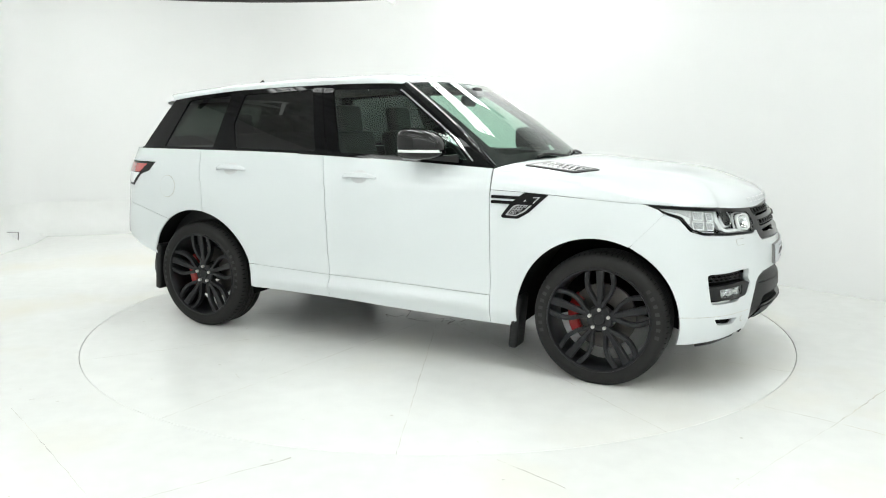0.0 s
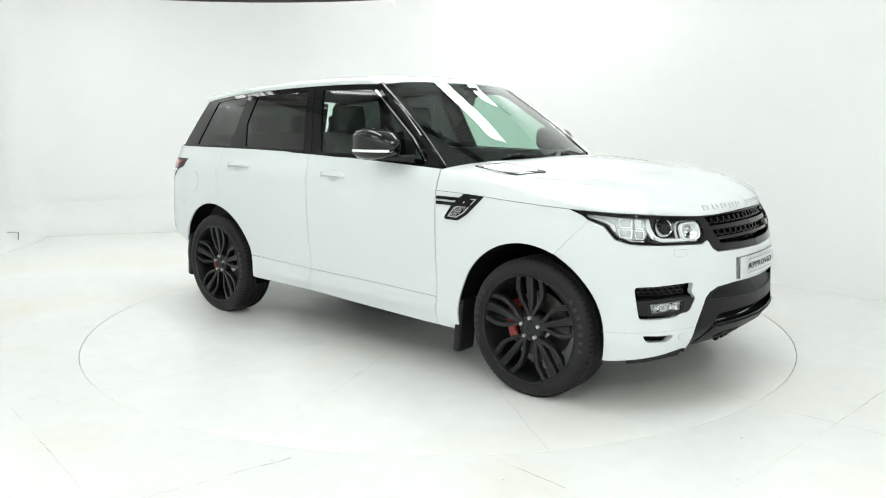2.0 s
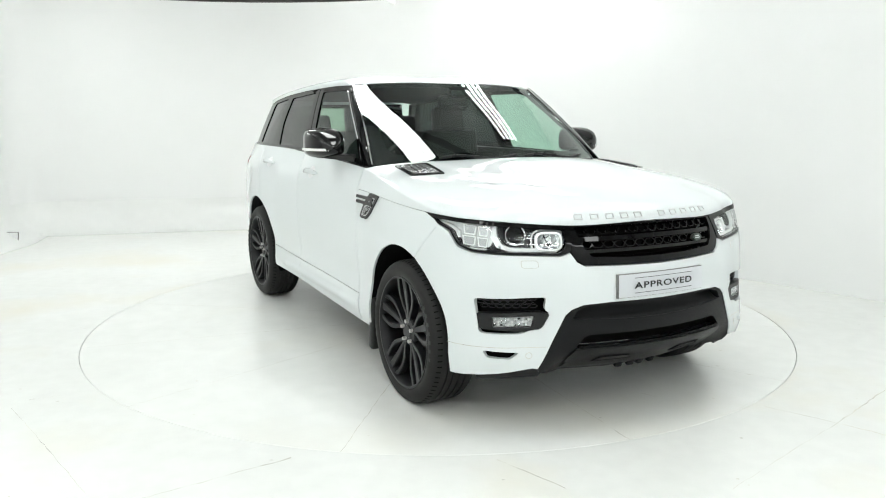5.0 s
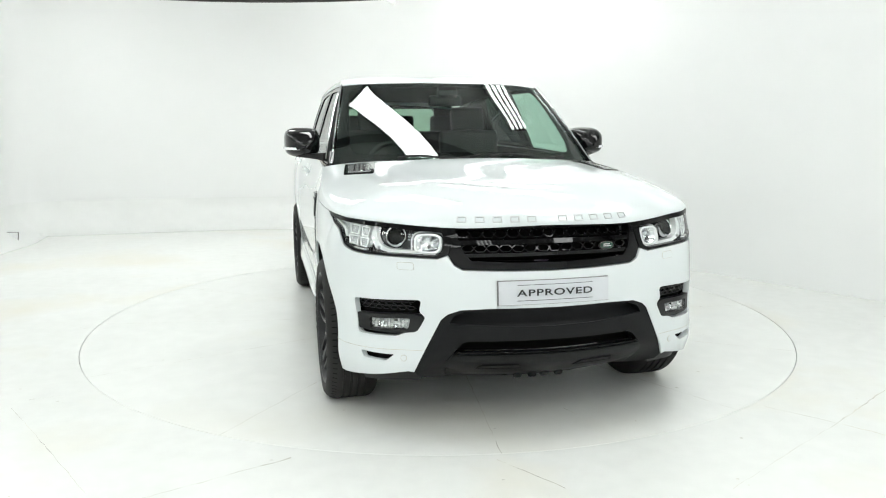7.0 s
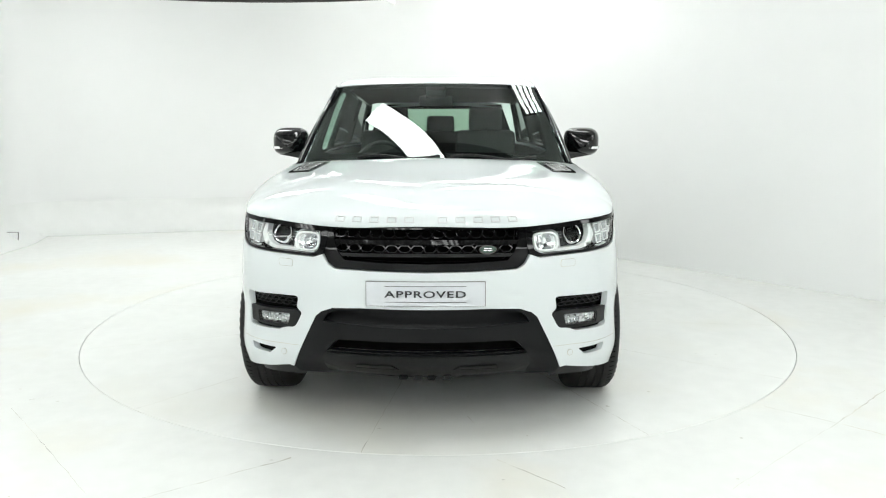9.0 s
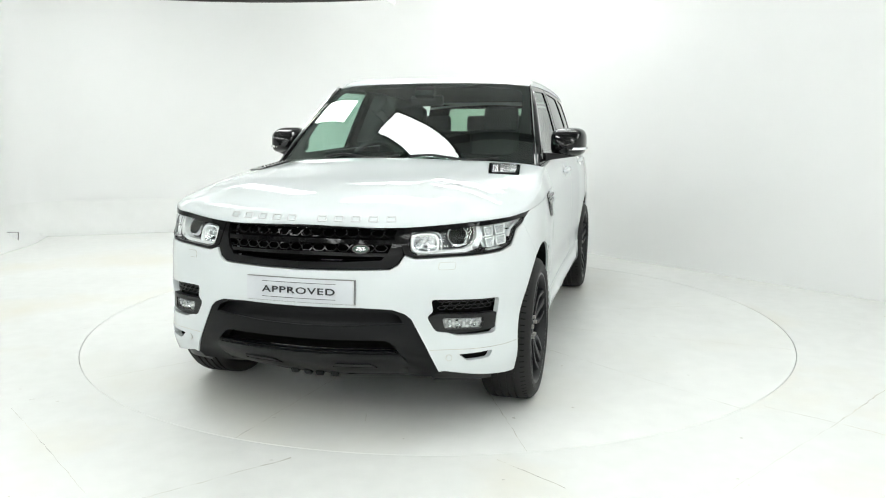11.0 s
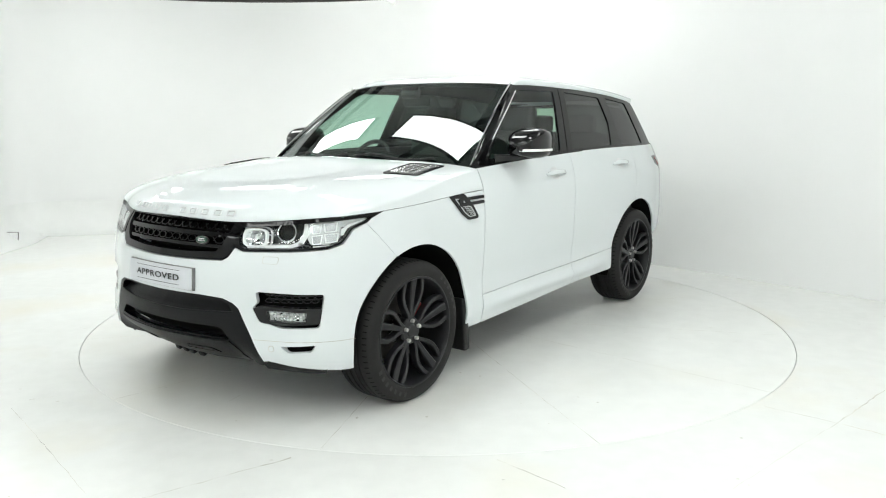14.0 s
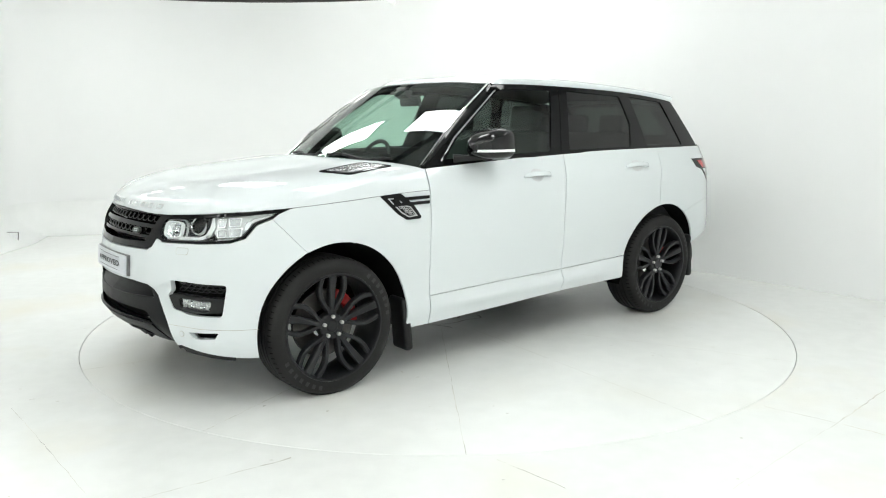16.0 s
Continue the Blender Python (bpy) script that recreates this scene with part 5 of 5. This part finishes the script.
# ---- wheels ----
def wheel():
    """Built with its face along +y; the rim carries the spokes."""
    up = Euler((radians(-90), 0, 0)).to_matrix().to_4x4()   # third axis to +y
    bm = bmesh.new()
    lathe(bm, ((0.303, 0.028), (0.300, 0.034), (0.292, 0.034), (0.286, 0.024), (0.280, -0.02), (0.272, -0.16), (0.290, -0.21), (0.300, -0.21), (0.300, -0.20), (0.283, -0.15), (0.290, 0.0)), up, 72)
    spread = curve((0, 0.14, 0.35, 0.6, 0.8, 1.0), (0.010, 0.020, 0.052, 0.075, 0.075, 0.066))
    spokes = []
    for g in range(5):
        c = 2 * math.pi * g / 5 + math.pi / 2
        for k in (0, 1, -1):
            pts, w = [], []
            for t in np.linspace(0, 1, 14):
                r = 0.058 + 0.230 * t
                off = k * float(spread(t))
                lift = -0.026 + 0.032 * t**1.4
                pts.append((r * math.cos(c) - off * math.sin(c), r * math.sin(c) + off * math.cos(c), lift))
                w.append((0.022 + 0.026 * t) if k == 0 else 0.019 + 0.008 * t)
            spokes.append((pts, w))
    lathe(bm, ((0.0, 0.000), (0.030, 0.0), (0.036, -0.006), (0.068, -0.006), (0.076, -0.014), (0.076, -0.06), (0.0, -0.06)), up, 40, ring=False)
    wh = part("wheel", bm, WHEELBLACK, car, "matt black alloy wheel with five three-pronged spokes", 35)
    for pts, w in spokes:
        bm = bmesh.new()
        sweep(bm, pts, w, [0.046 - 0.012 * t for t in np.linspace(0, 1, 14)], up, 0.3)
        part("spoke", bm, WHEELBLACK, wh, smooth=35)
    # tyre with grooves, its shoulder blocks only marked off by black slits
    bm = bmesh.new()
    prof = [(0.300, 0.030), (0.312, 0.036), (0.330, 0.040), (0.350, 0.038), (0.368, 0.026), (0.379, 0.012), (0.386, -0.008), (0.3875, -0.03)]
    for g in (-0.045, -0.082, -0.120, -0.157):
        prof += [(0.388, g + 0.006), (0.380, g + 0.004), (0.380, g - 0.004), (0.388, g - 0.006)]
    prof += [(0.3865, -0.185), (0.382, -0.20), (0.372, -0.214), (0.355, -0.226), (0.33, -0.226), (0.30, -0.214)]
    lathe(bm, prof, up, 96)
    part("tyre", bm, RUBBER, wh, "black road tyre", 40)
    # thin black slits laid on the shoulder paint the shade between its blocks
    bm = bmesh.new()
    for i in range(76):
        a = 2 * math.pi * i / 76
        box(bm, (0.001, 0.005, 0.024), up @ pose(0, 0, 0, 0, 0, math.degrees(a)) @ pose(0.3826, 0, 0.002, 0, -19, 0))
    tagged(part("groove_shade", bm, LINER, wh, smooth=0), kind="stuff")
    # plain raised marks on the side wall
    for base in (150, -10):
        for i in range(7):
            a = radians(base + i * 7.5)
            bm = bmesh.new()
            box(bm, (0.024, 0.020, 0.0016), up @ pose(0, 0, 0, 0, 0, math.degrees(a)) @ pose(0.338, 0, 0.0402), 0.0005, 1)
            part("tyre_mark", bm, RUBBERMARK, wh, "raised plain mark on the side wall", 0)
    for i in range(5):
        a = 2 * math.pi * i / 5 + math.pi / 2
        bm = bmesh.new()
        cyl(bm, 0.0105, 0.026, up @ pose(0.057 * math.cos(a), 0.057 * math.sin(a), 0.0), 6)
        part("wheel_bolt", bm, BOLT, wh, "silver wheel bolt", 30)
    bm = bmesh.new()
    lathe(bm, ((0.08, -0.10), (0.19, -0.10), (0.19, -0.128), (0.08, -0.128)), up, 48)
    part("brake_disc", bm, STEEL, wh)
    bm = bmesh.new()
    pts = [(0.172 * math.cos(a), 0.172 * math.sin(a), -0.10) for a in np.linspace(radians(142), radians(215), 9)]
    sweep(bm, pts, 0.062, 0.07, up, 0.3)
    part("caliper", bm, RED, wh, "red brake caliper")
    return wh


WHEEL_Y = 0.952
w0 = wheel()
w0.matrix_basis = pose(HUB_F, WHEEL_Y + 0.014, HUB_Z - 0.004, 0, 36, 0)
for x, y, rz, spin in ((HUB_F, -WHEEL_Y - 0.014, 180, 0), (HUB_R, WHEEL_Y, 0, 36), (HUB_R, -WHEEL_Y, 180, 0)):
    copy_thing(w0, pose(x, y, HUB_Z + (0.004 if x < 0 else -0.004), 0, 0, rz) @ pose(0, 0, 0, 0, spin + (180 if y < 0 else 0), 0))

# ---- underside and cabin inside ----
bm = bmesh.new()
box(bm, (3.9, 1.05, 0.10), pose(-0.05, 0, 0.36), 0.03)
box(bm, (1.75, 1.72, 0.06), pose(0.0, 0, 0.335), 0.02)
box(bm, (0.14, 1.55, 0.12), pose(HUB_F, 0, 0.36), 0.03)
box(bm, (0.16, 1.55, 0.14), pose(HUB_R, 0, 0.36), 0.03)
part("underbody", bm, LINER, car)
bm = bmesh.new()
box(bm, (2.9, 1.5, 0.10), pose(-0.75, 0, 0.62), 0.02)
box(bm, (0.04, 1.62, 0.55), pose(0.86, 0, 0.90), 0.01)
box(bm, (0.05, 1.40, 0.60), pose(-2.28, 0, 0.95), 0.01)
part("cabin_floor", bm, LEATHER, car)
rows = [[roof_point(t, a, -0.03) for a in np.linspace(-0.93, 0.93, 21)] for t in np.linspace(0.035, 0.96, 20)]
grid_part("headlining", rows, LINING, car, depth=0.01)


def door_card(side):
    rows = [[cabin(x, z, -0.07) * np.array([1, side, 1]) for z in (0.62, 0.9, 1.15, 1.262 - 0.025 * max(0, x))] for x in np.linspace(0.78, -2.1, 16)]
    grid_part("door_card", rows, LEATHER, car, depth=0.02)


mirrored(door_card)
rows = []
for y in np.linspace(-0.80, 0.80, 25):
    hump = 0.035 * math.exp(-((y + 0.38) / 0.17)**2)
    rows.append([(1.00 - 0.14 * abs(y)**2, y, 1.195), (0.72, y, 1.215), (0.50, y, 1.215 + hump), (0.42, y, 1.19 + hump), (0.40, y, 1.10), (0.46, y, 0.85), (0.60, y, 0.70)])
grid_part("dashboard", rows, DASH, car, "dark grey dashboard", depth=0.01)
tilt = pose(0.32, -0.38, 1.16, 0, 65, 0)
ring = [[tilt @ Vector(((0.185 + 0.016 * math.cos(p)) * math.cos(t), (0.185 + 0.016 * math.cos(p)) * math.sin(t), 0.016 * math.sin(p))) for p in np.linspace(0, 2 * math.pi, 11)[:-1]] for t in np.linspace(0, 2 * math.pi, 49)[:-1]]
steer = grid_part("steering_wheel", ring, LEATHER, car, "black leather steering wheel", closed=True, loop=True)
bm = bmesh.new()
box(bm, (0.14, 0.16, 0.05), tilt @ pose(0, 0, -0.01), 0.02)
box(bm, (0.05, 0.34, 0.02), tilt @ pose(0, 0, -0.005), 0.006)
box(bm, (0.18, 0.05, 0.02), tilt @ pose(0.09, 0, -0.005), 0.006)
box(bm, (0.07, 0.07, 0.30), tilt @ pose(0, 0, -0.17), 0.02)
part("wheel_hub", bm, DASH, steer)


def seat(y):
    bm = bmesh.new()
    box(bm, (0.52, 0.50, 0.16), pose(-0.12, y, 0.78, 0, -6, 0), 0.05, 3)
    s = part("seat", bm, LEATHER, car, "dark leather front seat")
    bm = bmesh.new()
    box(bm, (0.13, 0.48, 0.62), pose(-0.46, y, 1.10, 0, -14, 0), 0.05, 3)
    part("backrest", bm, LEATHER, s)
    bm = bmesh.new()
    box(bm, (0.10, 0.27, 0.20), pose(-0.55, y, 1.49, 0, -8, 0), 0.04, 3)
    part("headrest", bm, LEATHER, s)
    for k in (-0.06, 0.06):
        bm = bmesh.new()
        cyl(bm, 0.007, 0.14, pose(-0.545, y + k, 1.40, 0, -8, 0), 10)
        part("headrest_post", bm, CHROME, s)


seat(0.38)
seat(-0.38)
bm = bmesh.new()
box(bm, (0.50, 1.30, 0.16), pose(-1.05, 0, 0.80, 0, -6, 0), 0.05, 3)
bench = part("rear_bench", bm, LEATHER, car, "dark leather rear bench")
bm = bmesh.new()
box(bm, (0.14, 1.30, 0.58), pose(-1.40, 0, 1.10, 0, -16, 0), 0.05, 3)
part("backrest", bm, LEATHER, bench)
for y in (-0.42, 0.0, 0.42):
    bm = bmesh.new()
    box(bm, (0.09, 0.26, 0.16), pose(-1.52, y, 1.45, 0, -8, 0), 0.04, 3)
    part("headrest", bm, LEATHER, bench)
bm = bmesh.new()
box(bm, (0.03, 0.24, 0.075), pose(0.24, 0, 1.62, 0, 10, 0), 0.02, 3)
box(bm, (0.06, 0.14, 0.07), pose(0.30, 0, 1.675, 0, -25, 0), 0.015)
part("cabin_mirror", bm, SATIN, car, "black inside mirror")


def motions():
    """The car stands still on the turntable, which turns evenly."""
    times = [0.0, 4.0, 8.0, 12.0, 16.0]
    walk(turntable, [(t, pose(0, AXIS_Y, 0, 0, 0, turn_at(t))) for t in times])
    walk(car, [(t, pose(0, 0, 0, 0, 0, turn_at(t)) @ pose(0.009, -0.012, 0.014)) for t in times])


motions()
